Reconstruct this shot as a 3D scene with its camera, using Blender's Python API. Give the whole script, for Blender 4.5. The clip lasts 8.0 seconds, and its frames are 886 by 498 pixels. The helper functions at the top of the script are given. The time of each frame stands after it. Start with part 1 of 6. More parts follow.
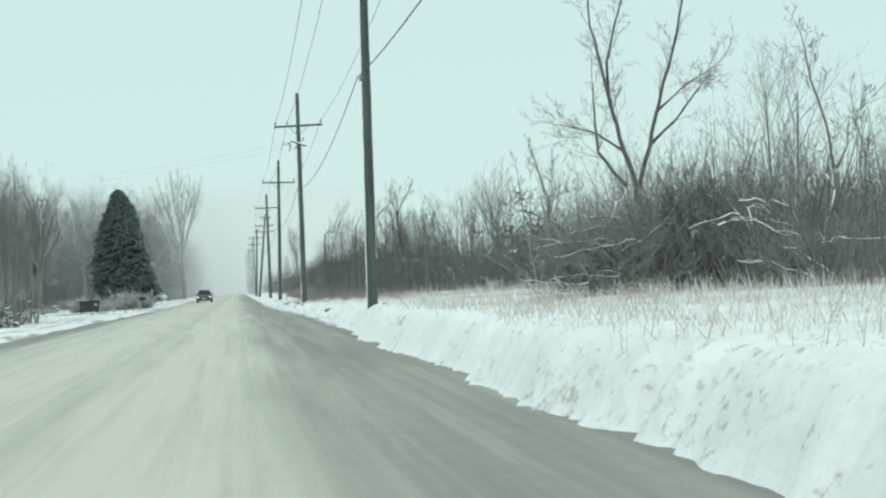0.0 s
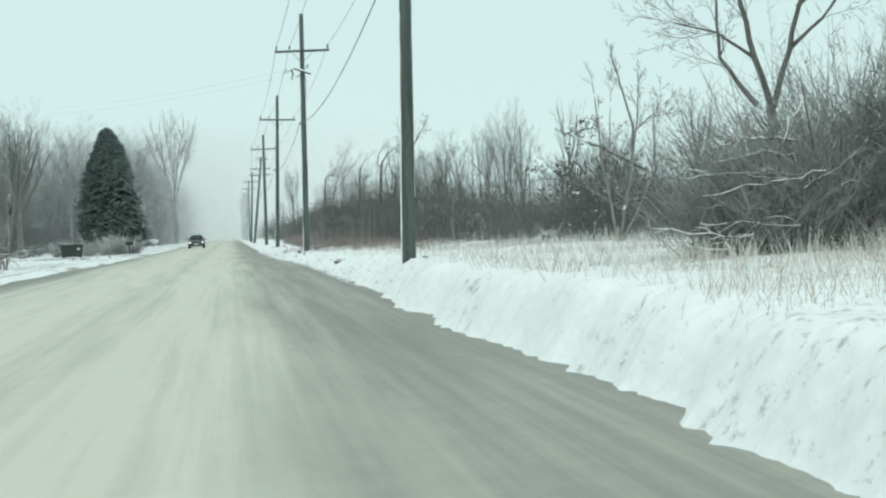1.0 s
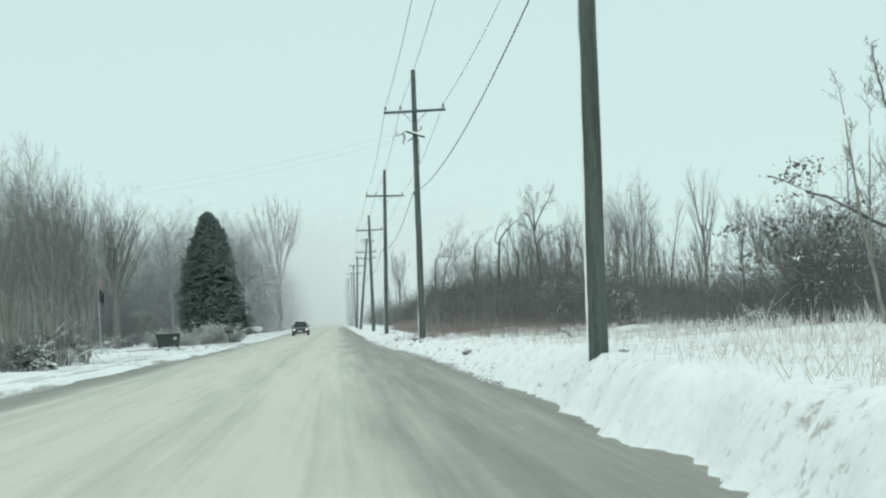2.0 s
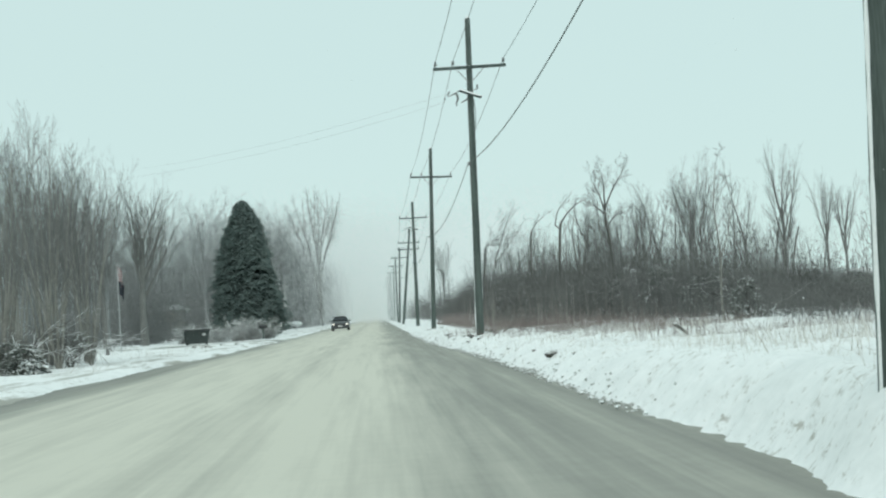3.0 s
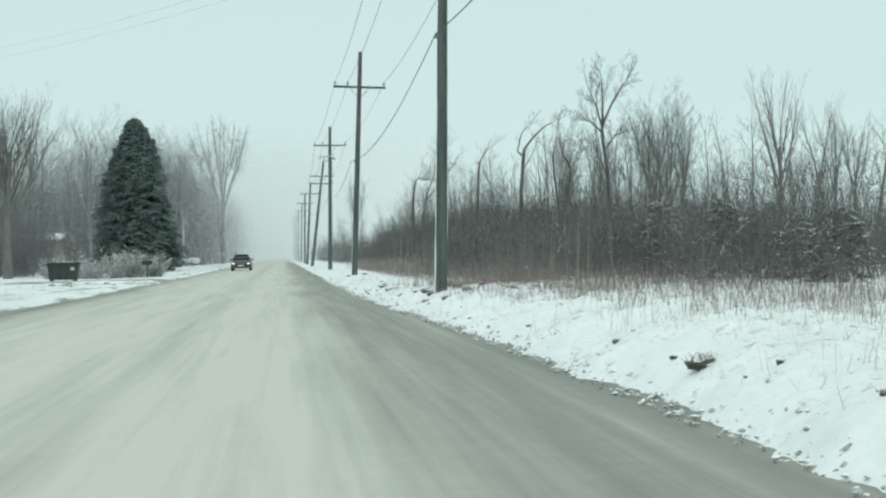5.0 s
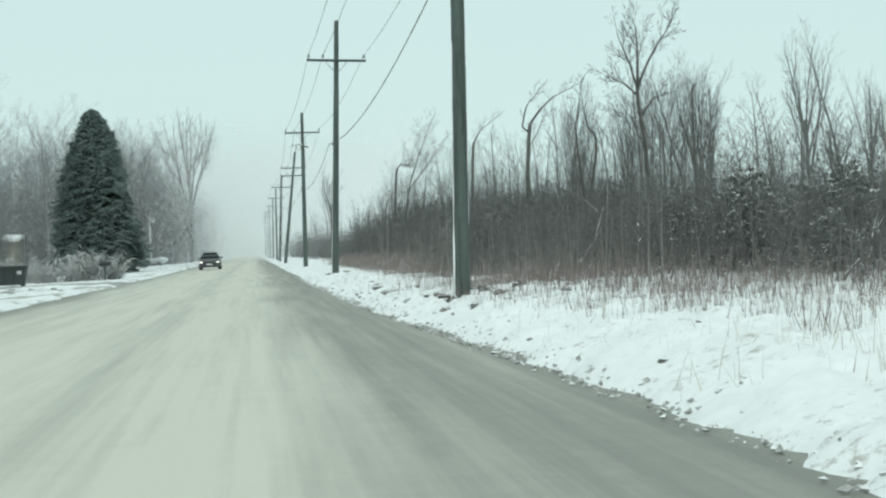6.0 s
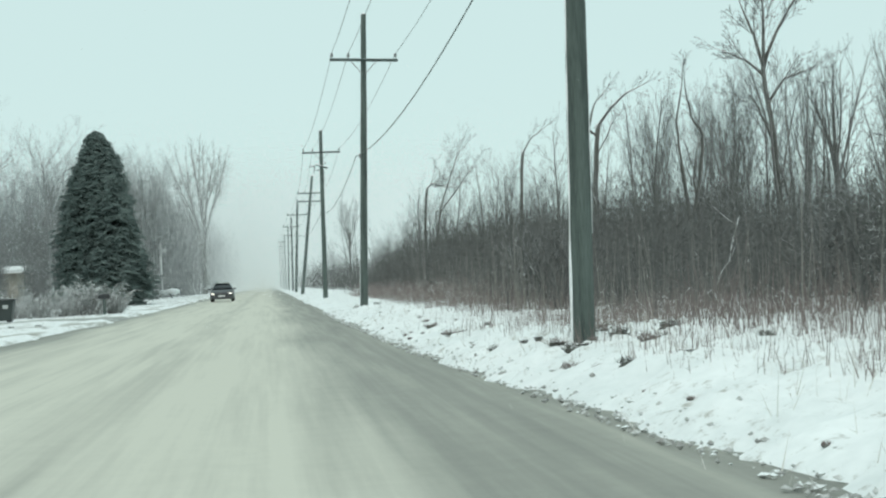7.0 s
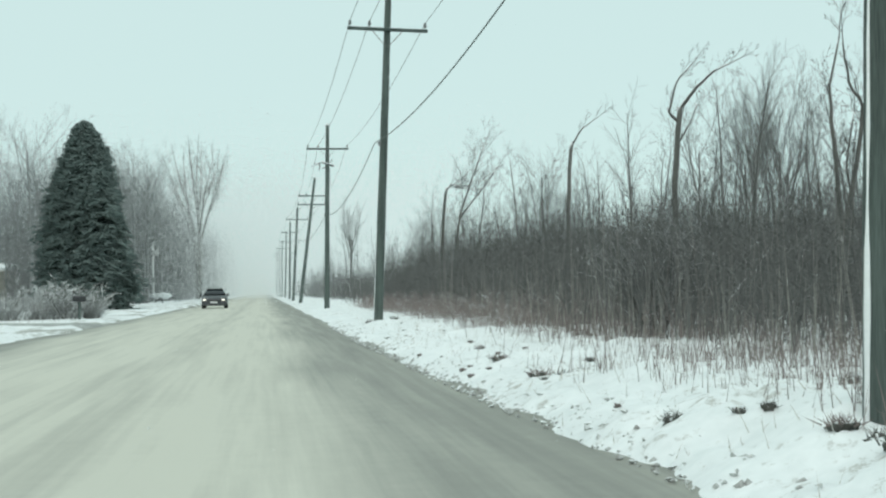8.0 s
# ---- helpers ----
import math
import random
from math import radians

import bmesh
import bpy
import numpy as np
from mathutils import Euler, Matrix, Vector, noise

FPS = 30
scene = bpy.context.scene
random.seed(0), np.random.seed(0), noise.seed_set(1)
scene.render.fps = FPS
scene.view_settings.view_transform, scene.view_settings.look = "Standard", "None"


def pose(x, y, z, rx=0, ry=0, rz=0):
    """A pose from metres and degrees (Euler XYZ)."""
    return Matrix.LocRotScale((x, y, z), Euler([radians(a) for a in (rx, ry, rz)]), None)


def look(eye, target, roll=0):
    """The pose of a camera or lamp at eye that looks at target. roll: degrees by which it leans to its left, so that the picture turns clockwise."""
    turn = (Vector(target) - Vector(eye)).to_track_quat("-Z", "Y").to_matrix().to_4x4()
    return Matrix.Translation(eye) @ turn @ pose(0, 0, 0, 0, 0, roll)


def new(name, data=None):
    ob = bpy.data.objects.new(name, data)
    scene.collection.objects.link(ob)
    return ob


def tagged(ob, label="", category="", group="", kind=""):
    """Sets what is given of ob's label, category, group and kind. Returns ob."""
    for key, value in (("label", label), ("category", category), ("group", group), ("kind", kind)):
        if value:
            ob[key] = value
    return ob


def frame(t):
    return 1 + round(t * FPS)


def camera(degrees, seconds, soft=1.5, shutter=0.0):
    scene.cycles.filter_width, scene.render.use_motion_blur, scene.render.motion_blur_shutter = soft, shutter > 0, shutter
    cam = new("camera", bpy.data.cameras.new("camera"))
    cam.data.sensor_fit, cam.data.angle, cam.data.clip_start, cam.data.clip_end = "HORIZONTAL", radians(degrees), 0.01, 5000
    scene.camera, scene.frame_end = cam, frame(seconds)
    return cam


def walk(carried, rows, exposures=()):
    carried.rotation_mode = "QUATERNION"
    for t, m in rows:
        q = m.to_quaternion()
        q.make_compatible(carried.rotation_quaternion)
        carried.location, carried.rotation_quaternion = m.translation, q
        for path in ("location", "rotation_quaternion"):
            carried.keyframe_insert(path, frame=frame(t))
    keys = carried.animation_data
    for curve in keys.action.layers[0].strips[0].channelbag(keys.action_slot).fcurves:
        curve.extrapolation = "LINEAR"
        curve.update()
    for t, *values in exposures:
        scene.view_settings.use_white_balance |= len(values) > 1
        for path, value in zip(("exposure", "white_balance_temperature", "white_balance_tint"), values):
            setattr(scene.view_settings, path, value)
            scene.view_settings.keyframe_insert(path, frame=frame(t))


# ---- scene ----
cam = camera(34.0, 8.0, 2.2)
PATH = [
    (0, (2.333, -0.251, 1.156), (2.617, 1.729, 1.196), -3.5),
    (0.5, (2.31, 3.901, 1.182), (2.602, 5.879, 1.169), -2.9),
    (1, (2.348, 8.14, 1.175), (2.636, 10.119, 1.144), -2.6),
    (1.5, (2.318, 12.032, 1.192), (2.582, 14.014, 1.226), -3.6),
    (2, (2.339, 16.503, 1.193), (2.491, 18.495, 1.285), -3.4),
    (2.2, (2.348, 18.11, 1.217), (2.441, 20.106, 1.306), -3.7),
    (3.3, (2.274, 27.577, 1.156), (2.37, 29.572, 1.243), -3.6),
    (3.5, (2.262, 29.079, 1.184), (2.373, 31.074, 1.269), -4.0),
    (4, (2.231, 33.116, 1.178), (2.384, 35.11, 1.243), -3.5),
    (4.5, (2.169, 37.089, 1.178), (2.361, 39.08, 1.193), -1.4),
    (4.7, (2.153, 38.702, 1.172), (2.364, 40.691, 1.183), -0.9),
    (5.8, (2.114, 46.987, 1.22), (2.372, 48.97, 1.215), -2.0),
    (6, (2.156, 48.73, 1.198), (2.415, 50.713, 1.194), -2.3),
    (6.5, (2.135, 52.849, 1.168), (2.378, 54.834, 1.189), -2.3),
    (7, (2.118, 56.956, 1.156), (2.359, 58.941, 1.194), -2.7),
    (7.5, (2.093, 61.103, 1.164), (2.337, 63.087, 1.218), -1.8),
    (8, (2.056, 65.108, 1.146), (2.302, 67.092, 1.202), -0.8),
]
EXPOSURES = [(0, -0.02), (1.5, 0.03), (2.2, -0.05), (3.5, -0.07), (4.5, -0.07), (6.5, -0.03), (8, -0.04)]
walk(cam, [(t, look(eye, target, roll)) for t, eye, target, roll in PATH], EXPOSURES)

# ---- sky and light ----
world = bpy.data.worlds.new("overcast_sky")
scene.world = world
world.use_nodes = True
wn, wl = world.node_tree.nodes, world.node_tree.links
wn.clear()
sky = wn.new("ShaderNodeTexSky")
sky.sky_type, sky.sun_disc = "NISHITA", False
sky.sun_elevation, sky.sun_rotation = radians(48), radians(200)
b_sky = wn.new("ShaderNodeBackground")
b_sky.inputs["Strength"].default_value = 0.008
b_cloud = wn.new("ShaderNodeBackground")
b_cloud.inputs["Color"].default_value = (0.612, 0.797, 0.774, 1)
b_cloud.inputs["Strength"].default_value = 1.0
w_add = wn.new("ShaderNodeAddShader")
w_out = wn.new("ShaderNodeOutputWorld")
wl.new(sky.outputs[0], b_sky.inputs["Color"])
wl.new(b_sky.outputs[0], w_add.inputs[0])
wl.new(b_cloud.outputs[0], w_add.inputs[1])
wl.new(w_add.outputs[0], w_out.inputs["Surface"])
sun_data = bpy.data.lights.new("sun", "SUN")
sun_data.energy, sun_data.angle, sun_data.color = 1.0, radians(40), (1.0, 0.97, 0.93)
sun = new("sun", sun_data)
sun.matrix_world = look((0, 0, 60), (0 + 12, 35, 10))


# ---- materials ----
def material(name, dark, light, scale=1.0, rough=0.8, bump=0.3, fine=14.0, snow=0.0, stretch=(1, 1, 1), metal=0.0, vary=0.15):
    """Two-tone surface: broad patches from dark to light, fine grain, relief, and snow lying on upward faces."""
    m = bpy.data.materials.new(name)
    m.use_nodes = True
    n, l = m.node_tree.nodes, m.node_tree.links
    p = n["Principled BSDF"]
    p.inputs["Roughness"].default_value = rough
    p.inputs["Metallic"].default_value = metal
    tc = n.new("ShaderNodeTexCoord")
    mp = n.new("ShaderNodeMapping")
    mp.inputs["Scale"].default_value = stretch
    l.new(tc.outputs["Object"], mp.inputs["Vector"])
    big = n.new("ShaderNodeTexNoise")
    big.inputs["Scale"].default_value, big.inputs["Detail"].default_value = scale, 5
    small = n.new("ShaderNodeTexNoise")
    small.inputs["Scale"].default_value, small.inputs["Detail"].default_value = scale * fine, 6
    l.new(mp.outputs[0], big.inputs["Vector"])
    l.new(mp.outputs[0], small.inputs["Vector"])
    blend = n.new("ShaderNodeMath")
    blend.operation = "MULTIPLY_ADD"
    blend.inputs[1].default_value = 0.45
    l.new(small.outputs["Fac"], blend.inputs[0])
    half = n.new("ShaderNodeMath")
    half.operation = "MULTIPLY"
    half.inputs[1].default_value = 0.6
    l.new(big.outputs["Fac"], half.inputs[0])
    l.new(half.outputs[0], blend.inputs[2])
    ramp = n.new("ShaderNodeValToRGB")
    ramp.color_ramp.elements[0].position, ramp.color_ramp.elements[0].color = 0.36, (*dark, 1)
    ramp.color_ramp.elements[1].position, ramp.color_ramp.elements[1].color = 0.68, (*light, 1)
    l.new(blend.outputs[0], ramp.inputs[0])
    colour = ramp.outputs[0]
    if vary:
        info = n.new("ShaderNodeObjectInfo")
        mr = n.new("ShaderNodeMapRange")
        mr.inputs["To Min"].default_value, mr.inputs["To Max"].default_value = 1 - vary, 1 + vary
        l.new(info.outputs["Random"], mr.inputs["Value"])
        hs = n.new("ShaderNodeHueSaturation")
        l.new(mr.outputs[0], hs.inputs["Value"])
        l.new(colour, hs.inputs["Color"])
        colour = hs.outputs[0]
    if snow:
        geo = n.new("ShaderNodeNewGeometry")
        sep = n.new("ShaderNodeSeparateXYZ")
        l.new(geo.outputs["Normal"], sep.inputs[0])
        lie = n.new("ShaderNodeMath")
        lie.operation = "MULTIPLY_ADD"
        lie.inputs[1].default_value = 0.9
        l.new(big.outputs["Fac"], lie.inputs[0])
        l.new(sep.outputs["Z"], lie.inputs[2])
        sr = n.new("ShaderNodeMapRange")
        sr.inputs["From Min"].default_value, sr.inputs["From Max"].default_value = 1.25 - snow, 1.4 - snow
        l.new(lie.outputs[0], sr.inputs["Value"])
        mix = n.new("ShaderNodeMix")
        mix.data_type = "RGBA"
        mix.inputs["B"].default_value = (0.86, 0.88, 0.88, 1)
        l.new(sr.outputs[0], mix.inputs["Factor"])
        l.new(colour, mix.inputs["A"])
        colour = mix.outputs["Result"]
    l.new(colour, p.inputs["Base Color"])
    if bump:
        bp = n.new("ShaderNodeBump")
        bp.inputs["Strength"].default_value, bp.inputs["Distance"].default_value = bump, 0.02
        l.new(small.outputs["Fac"], bp.inputs["Height"])
        l.new(bp.outputs[0], p.inputs["Normal"])
    return m


def plain(name, colour, rough=0.6, metal=0.0):
    return material(name, tuple(c * 0.85 for c in colour), tuple(min(1, c * 1.12) for c in colour), 3, rough, 0.1, 10, metal=metal, vary=0.0)


SNOW = material("snow", (0.80, 0.82, 0.82), (0.90, 0.91, 0.91), 1.2, 0.7, 0.5, 12, vary=0)
BARK = material("grey_bark", (0.075, 0.075, 0.07), (0.17, 0.165, 0.15), 2.0, 0.9, 0.6, 9, 0.22, (1, 1, 0.3))
BARK_PALE = material("pale_bark", (0.16, 0.155, 0.14), (0.34, 0.33, 0.30), 2.0, 0.9, 0.5, 9, 0.45, (1, 1, 0.4))
BARK_FAR = material("wood_bark", (0.115, 0.117, 0.112), (0.22, 0.219, 0.208), 2.0, 0.9, 0.4, 9, 0.3, (1, 1, 0.3))
TWIG = material("twigs", (0.096, 0.099, 0.096), (0.185, 0.185, 0.179), 1.5, 0.9, 0.0, 8, 0.18)
# TWIG made paler: distance haze is put into the base colour
TWIG_HAZED = material("hazed_twigs", (0.17, 0.176, 0.176), (0.30, 0.306, 0.306), 1.5, 0.9, 0.0, 8, 0.2)
TWIG_SNOWY = material("snow_laden_twigs", (0.07, 0.068, 0.062), (0.14, 0.13, 0.12), 1.5, 0.9, 0.0, 8, 0.4)
BRUSH = material("brush_stems", (0.096, 0.098, 0.095), (0.174, 0.174, 0.167), 0.6, 0.9, 0.0, 6, 0.0, vary=0)
# lighter copy of BRUSH, the haze over far growth painted into it
BRUSH_HAZED = material("hazed_stems", (0.16, 0.166, 0.165), (0.27, 0.276, 0.276), 0.6, 0.9, 0.0, 6, 0.0, vary=0)
THICKET = material("thicket_twigs", (0.20, 0.205, 0.195), (0.345, 0.348, 0.333), 0.6, 0.9, 0.0, 6, 0.0, vary=0)
HEDGE_TWIG = material("frosted_hedge_twigs", (0.24, 0.245, 0.24), (0.40, 0.405, 0.395), 1.8, 0.9, 0.0, 8, 0.55)
RED_STEM = material("red_brown_stems", (0.165, 0.135, 0.127), (0.290, 0.244, 0.229), 0.8, 0.9, 0.0, 6, 0.1, vary=0)
FROST_GRASS = material("frosted_grass", (0.52, 0.50, 0.46), (0.78, 0.77, 0.74), 0.8, 0.9, 0.0, 6, 0.2, vary=0)
GRASS = material("dry_grass", (0.32, 0.285, 0.25), (0.56, 0.52, 0.47), 0.8, 0.9, 0.0, 6, 0.2, vary=0)
NEEDLE = material("spruce_needles", (0.090, 0.119, 0.112), (0.150, 0.190, 0.177), 0.8, 0.85, 0.0, 9, 0.0)
JUNIPER = material("juniper_needles", (0.105, 0.116, 0.104), (0.175, 0.188, 0.168), 1.2, 0.85, 0.0, 9, 0.36)
DEAD_LEAF = material("clinging_leaves", (0.065, 0.070, 0.064), (0.135, 0.135, 0.120), 1.5, 0.85, 0.0, 9, 0.3)
POLE = material("weathered_pole_wood", (0.042, 0.056, 0.051), (0.133, 0.164, 0.150), 1.6, 0.85, 0.7, 11, 0.0, (5, 5, 0.30))
ARM = material("crossarm_wood", (0.044, 0.062, 0.058), (0.100, 0.132, 0.124), 2, 0.85, 0.4, 12, 0.3, (0.5, 3, 3))
STEEL = plain("galvanised_steel", (0.22, 0.23, 0.23), 0.5, 0.6)
PORCELAIN = plain("grey_porcelain", (0.16, 0.17, 0.17), 0.35)
WIRE = plain("weathered_wire", (0.08, 0.095, 0.092), 0.7, 0.0)
DIRT = material("frozen_dirt", (0.05, 0.052, 0.046), (0.15, 0.15, 0.13), 4, 0.95, 0.8, 8, 0.10)
LOG = material("log_bark", (0.10, 0.095, 0.085), (0.22, 0.205, 0.18), 3, 0.9, 0.6, 8, 0.46)


def ground_material():
    """Snow with litter and dried grass showing through in patches."""
    m = material("snow_ground", (0.76, 0.78, 0.78), (0.90, 0.91, 0.91), 0.9, 0.75, 0.9, 9, vary=0)
    n, l = m.node_tree.nodes, m.node_tree.links
    p = n["Principled BSDF"]
    old = p.inputs["Base Color"].links[0].from_socket
    tc = n.new("ShaderNodeTexCoord")
    spots = n.new("ShaderNodeTexNoise")
    spots.inputs["Scale"].default_value, spots.inputs["Detail"].default_value, spots.inputs["Roughness"].default_value = 6.5, 8, 0.75
    l.new(tc.outputs["Object"], spots.inputs["Vector"])
    patch = n.new("ShaderNodeTexNoise")
    patch.inputs["Scale"].default_value, patch.inputs["Detail"].default_value = 0.35, 3
    l.new(tc.outputs["Object"], patch.inputs["Vector"])
    s = n.new("ShaderNodeMath")
    s.operation = "MULTIPLY_ADD"
    s.inputs[1].default_value = 0.35
    l.new(patch.outputs["Fac"], s.inputs[0])
    l.new(spots.outputs["Fac"], s.inputs[2])
    r = n.new("ShaderNodeMapRange")
    r.inputs["From Min"].default_value, r.inputs["From Max"].default_value = 0.735, 0.85
    r.inputs["To Max"].default_value = 0.65
    l.new(s.outputs[0], r.inputs["Value"])
    mix = n.new("ShaderNodeMix")
    mix.data_type = "RGBA"
    mix.inputs["B"].default_value = (0.26, 0.23, 0.18, 1)
    l.new(r.outputs[0], mix.inputs["Factor"])
    l.new(old, mix.inputs["A"])
    sep = n.new("ShaderNodeSeparateXYZ")
    l.new(tc.outputs["Object"], sep.inputs[0])
    side = n.new("ShaderNodeMapRange")
    side.inputs["From Min"].default_value, side.inputs["From Max"].default_value = -9.5, -4.2
    l.new(sep.outputs["X"], side.inputs["Value"])
    mp = n.new("ShaderNodeMapping")
    mp.inputs["Scale"].default_value = (0.9, 0.16, 1)
    l.new(tc.outputs["Object"], mp.inputs["Vector"])
    bare = n.new("ShaderNodeTexNoise")
    bare.inputs["Scale"].default_value, bare.inputs["Detail"].default_value, bare.inputs["Roughness"].default_value = 1.0, 7, 0.62
    l.new(mp.outputs[0], bare.inputs["Vector"])
    k = n.new("ShaderNodeMapRange")
    k.inputs["From Min"].default_value, k.inputs["From Max"].default_value = 0.50, 0.60
    l.new(bare.outputs["Fac"], k.inputs["Value"])
    stop = n.new("ShaderNodeMath")
    stop.operation = "LESS_THAN"
    stop.inputs[1].default_value = 0.0
    l.new(sep.outputs["X"], stop.inputs[0])
    w1, w2 = n.new("ShaderNodeMath"), n.new("ShaderNodeMath")
    w1.operation = w2.operation = "MULTIPLY"
    l.new(side.outputs[0], w1.inputs[0])
    l.new(k.outputs[0], w1.inputs[1])
    l.new(w1.outputs[0], w2.inputs[0])
    l.new(stop.outputs[0], w2.inputs[1])
    mix2 = n.new("ShaderNodeMix")
    mix2.data_type = "RGBA"
    mix2.inputs["B"].default_value = (0.30, 0.29, 0.25, 1)
    l.new(w2.outputs[0], mix2.inputs["Factor"])
    l.new(mix.outputs["Result"], mix2.inputs["A"])
    l.new(mix2.outputs["Result"], p.inputs["Base Color"])
    return m


def road_material():
    """Packed snow and slush over asphalt: pale middle, wheel tracks, worn grey margins."""
    m = bpy.data.materials.new("slushy_road")
    m.use_nodes = True
    n, l = m.node_tree.nodes, m.node_tree.links
    p = n["Principled BSDF"]
    tc = n.new("ShaderNodeTexCoord")
    sep = n.new("ShaderNodeSeparateXYZ")
    l.new(tc.outputs["Object"], sep.inputs[0])
    wob = n.new("ShaderNodeTexNoise")
    wob.inputs["Scale"].default_value, wob.inputs["Detail"].default_value = 0.09, 4
    l.new(tc.outputs["Object"], wob.inputs["Vector"])
    shift = n.new("ShaderNodeMath")
    shift.operation = "MULTIPLY_ADD"
    shift.inputs[1].default_value = 1.2
    l.new(wob.outputs["Fac"], shift.inputs[0])
    l.new(sep.outputs["X"], shift.inputs[2])
    across = n.new("ShaderNodeMapRange")
    across.inputs["From Min"].default_value, across.inputs["From Max"].default_value = -5.0 + 0.6, 5.6 + 0.6
    l.new(shift.outputs[0], across.inputs["Value"])
    band = n.new("ShaderNodeValToRGB")
    e = band.color_ramp.elements
    tones = [(0.0, 0.15), (0.10, 0.3), (0.17, 0.72), (0.32, 0.86), (0.42, 0.92), (0.52, 0.74), (0.60, 0.95), (0.69, 0.82), (0.76, 0.45), (0.83, 0.30), (0.90, 0.36), (1.0, 0.12)]
    e[0].position, e[0].color = tones[0][0], (tones[0][1],) * 3 + (1,)
    e[1].position, e[1].color = tones[-1][0], (tones[-1][1],) * 3 + (1,)
    for pos, v in tones[1:-1]:
        k = e.new(pos)
        k.color = (v, v, v, 1)
    l.new(across.outputs[0], band.inputs[0])
    mp = n.new("ShaderNodeMapping")
    mp.inputs["Scale"].default_value = (2.6, 0.10, 1)
    l.new(tc.outputs["Object"], mp.inputs["Vector"])
    streak = n.new("ShaderNodeTexNoise")
    streak.inputs["Scale"].default_value, streak.inputs["Detail"].default_value, streak.inputs["Roughness"].default_value = 1.0, 6, 0.6
    l.new(mp.outputs[0], streak.inputs["Vector"])
    grit = n.new("ShaderNodeTexNoise")
    grit.inputs["Scale"].default_value, grit.inputs["Detail"].default_value, grit.inputs["Roughness"].default_value = 3.0, 9, 0.7
    l.new(tc.outputs["Object"], grit.inputs["Vector"])
    a = n.new("ShaderNodeMath")
    a.operation = "MULTIPLY_ADD"
    a.inputs[1].default_value = 0.75
    l.new(streak.outputs["Fac"], a.inputs[0])
    l.new(band.outputs[0], a.inputs[2])
    b = n.new("ShaderNodeMath")
    b.operation = "MULTIPLY_ADD"
    b.inputs[1].default_value = 0.2
    l.new(grit.outputs["Fac"], b.inputs[0])
    mp2 = n.new("ShaderNodeMapping")
    mp2.inputs["Scale"].default_value = (9.0, 0.07, 1)
    l.new(tc.outputs["Object"], mp2.inputs["Vector"])
    line = n.new("ShaderNodeTexNoise")
    line.inputs["Scale"].default_value, line.inputs["Detail"].default_value = 1.0, 4
    l.new(mp2.outputs[0], line.inputs["Vector"])
    c = n.new("ShaderNodeMath")
    c.operation = "MULTIPLY_ADD"
    c.inputs[1].default_value = 0.3
    l.new(line.outputs["Fac"], c.inputs[0])
    l.new(a.outputs[0], c.inputs[2])
    l.new(c.outputs[0], b.inputs[2])
    ramp = n.new("ShaderNodeValToRGB")
    r = ramp.color_ramp.elements
    r[0].position, r[0].color = 0.28, (0.10, 0.105, 0.098, 1)
    r[1].position, r[1].color = 0.96, (0.60, 0.585, 0.505, 1)
    k = r.new(0.60)
    k.color = (0.29, 0.288, 0.255, 1)
    half = n.new("ShaderNodeMath")
    half.operation = "MULTIPLY"
    half.inputs[1].default_value = 0.62
    l.new(b.outputs[0], half.inputs[0])
    l.new(half.outputs[0], ramp.inputs[0])
    l.new(ramp.outputs[0], p.inputs["Base Color"])
    p.inputs["Roughness"].default_value = 0.75
    bp = n.new("ShaderNodeBump")
    bp.inputs["Strength"].default_value, bp.inputs["Distance"].default_value = 0.4, 0.03
    l.new(grit.outputs["Fac"], bp.inputs["Height"])
    l.new(bp.outputs[0], p.inputs["Normal"])
    return m


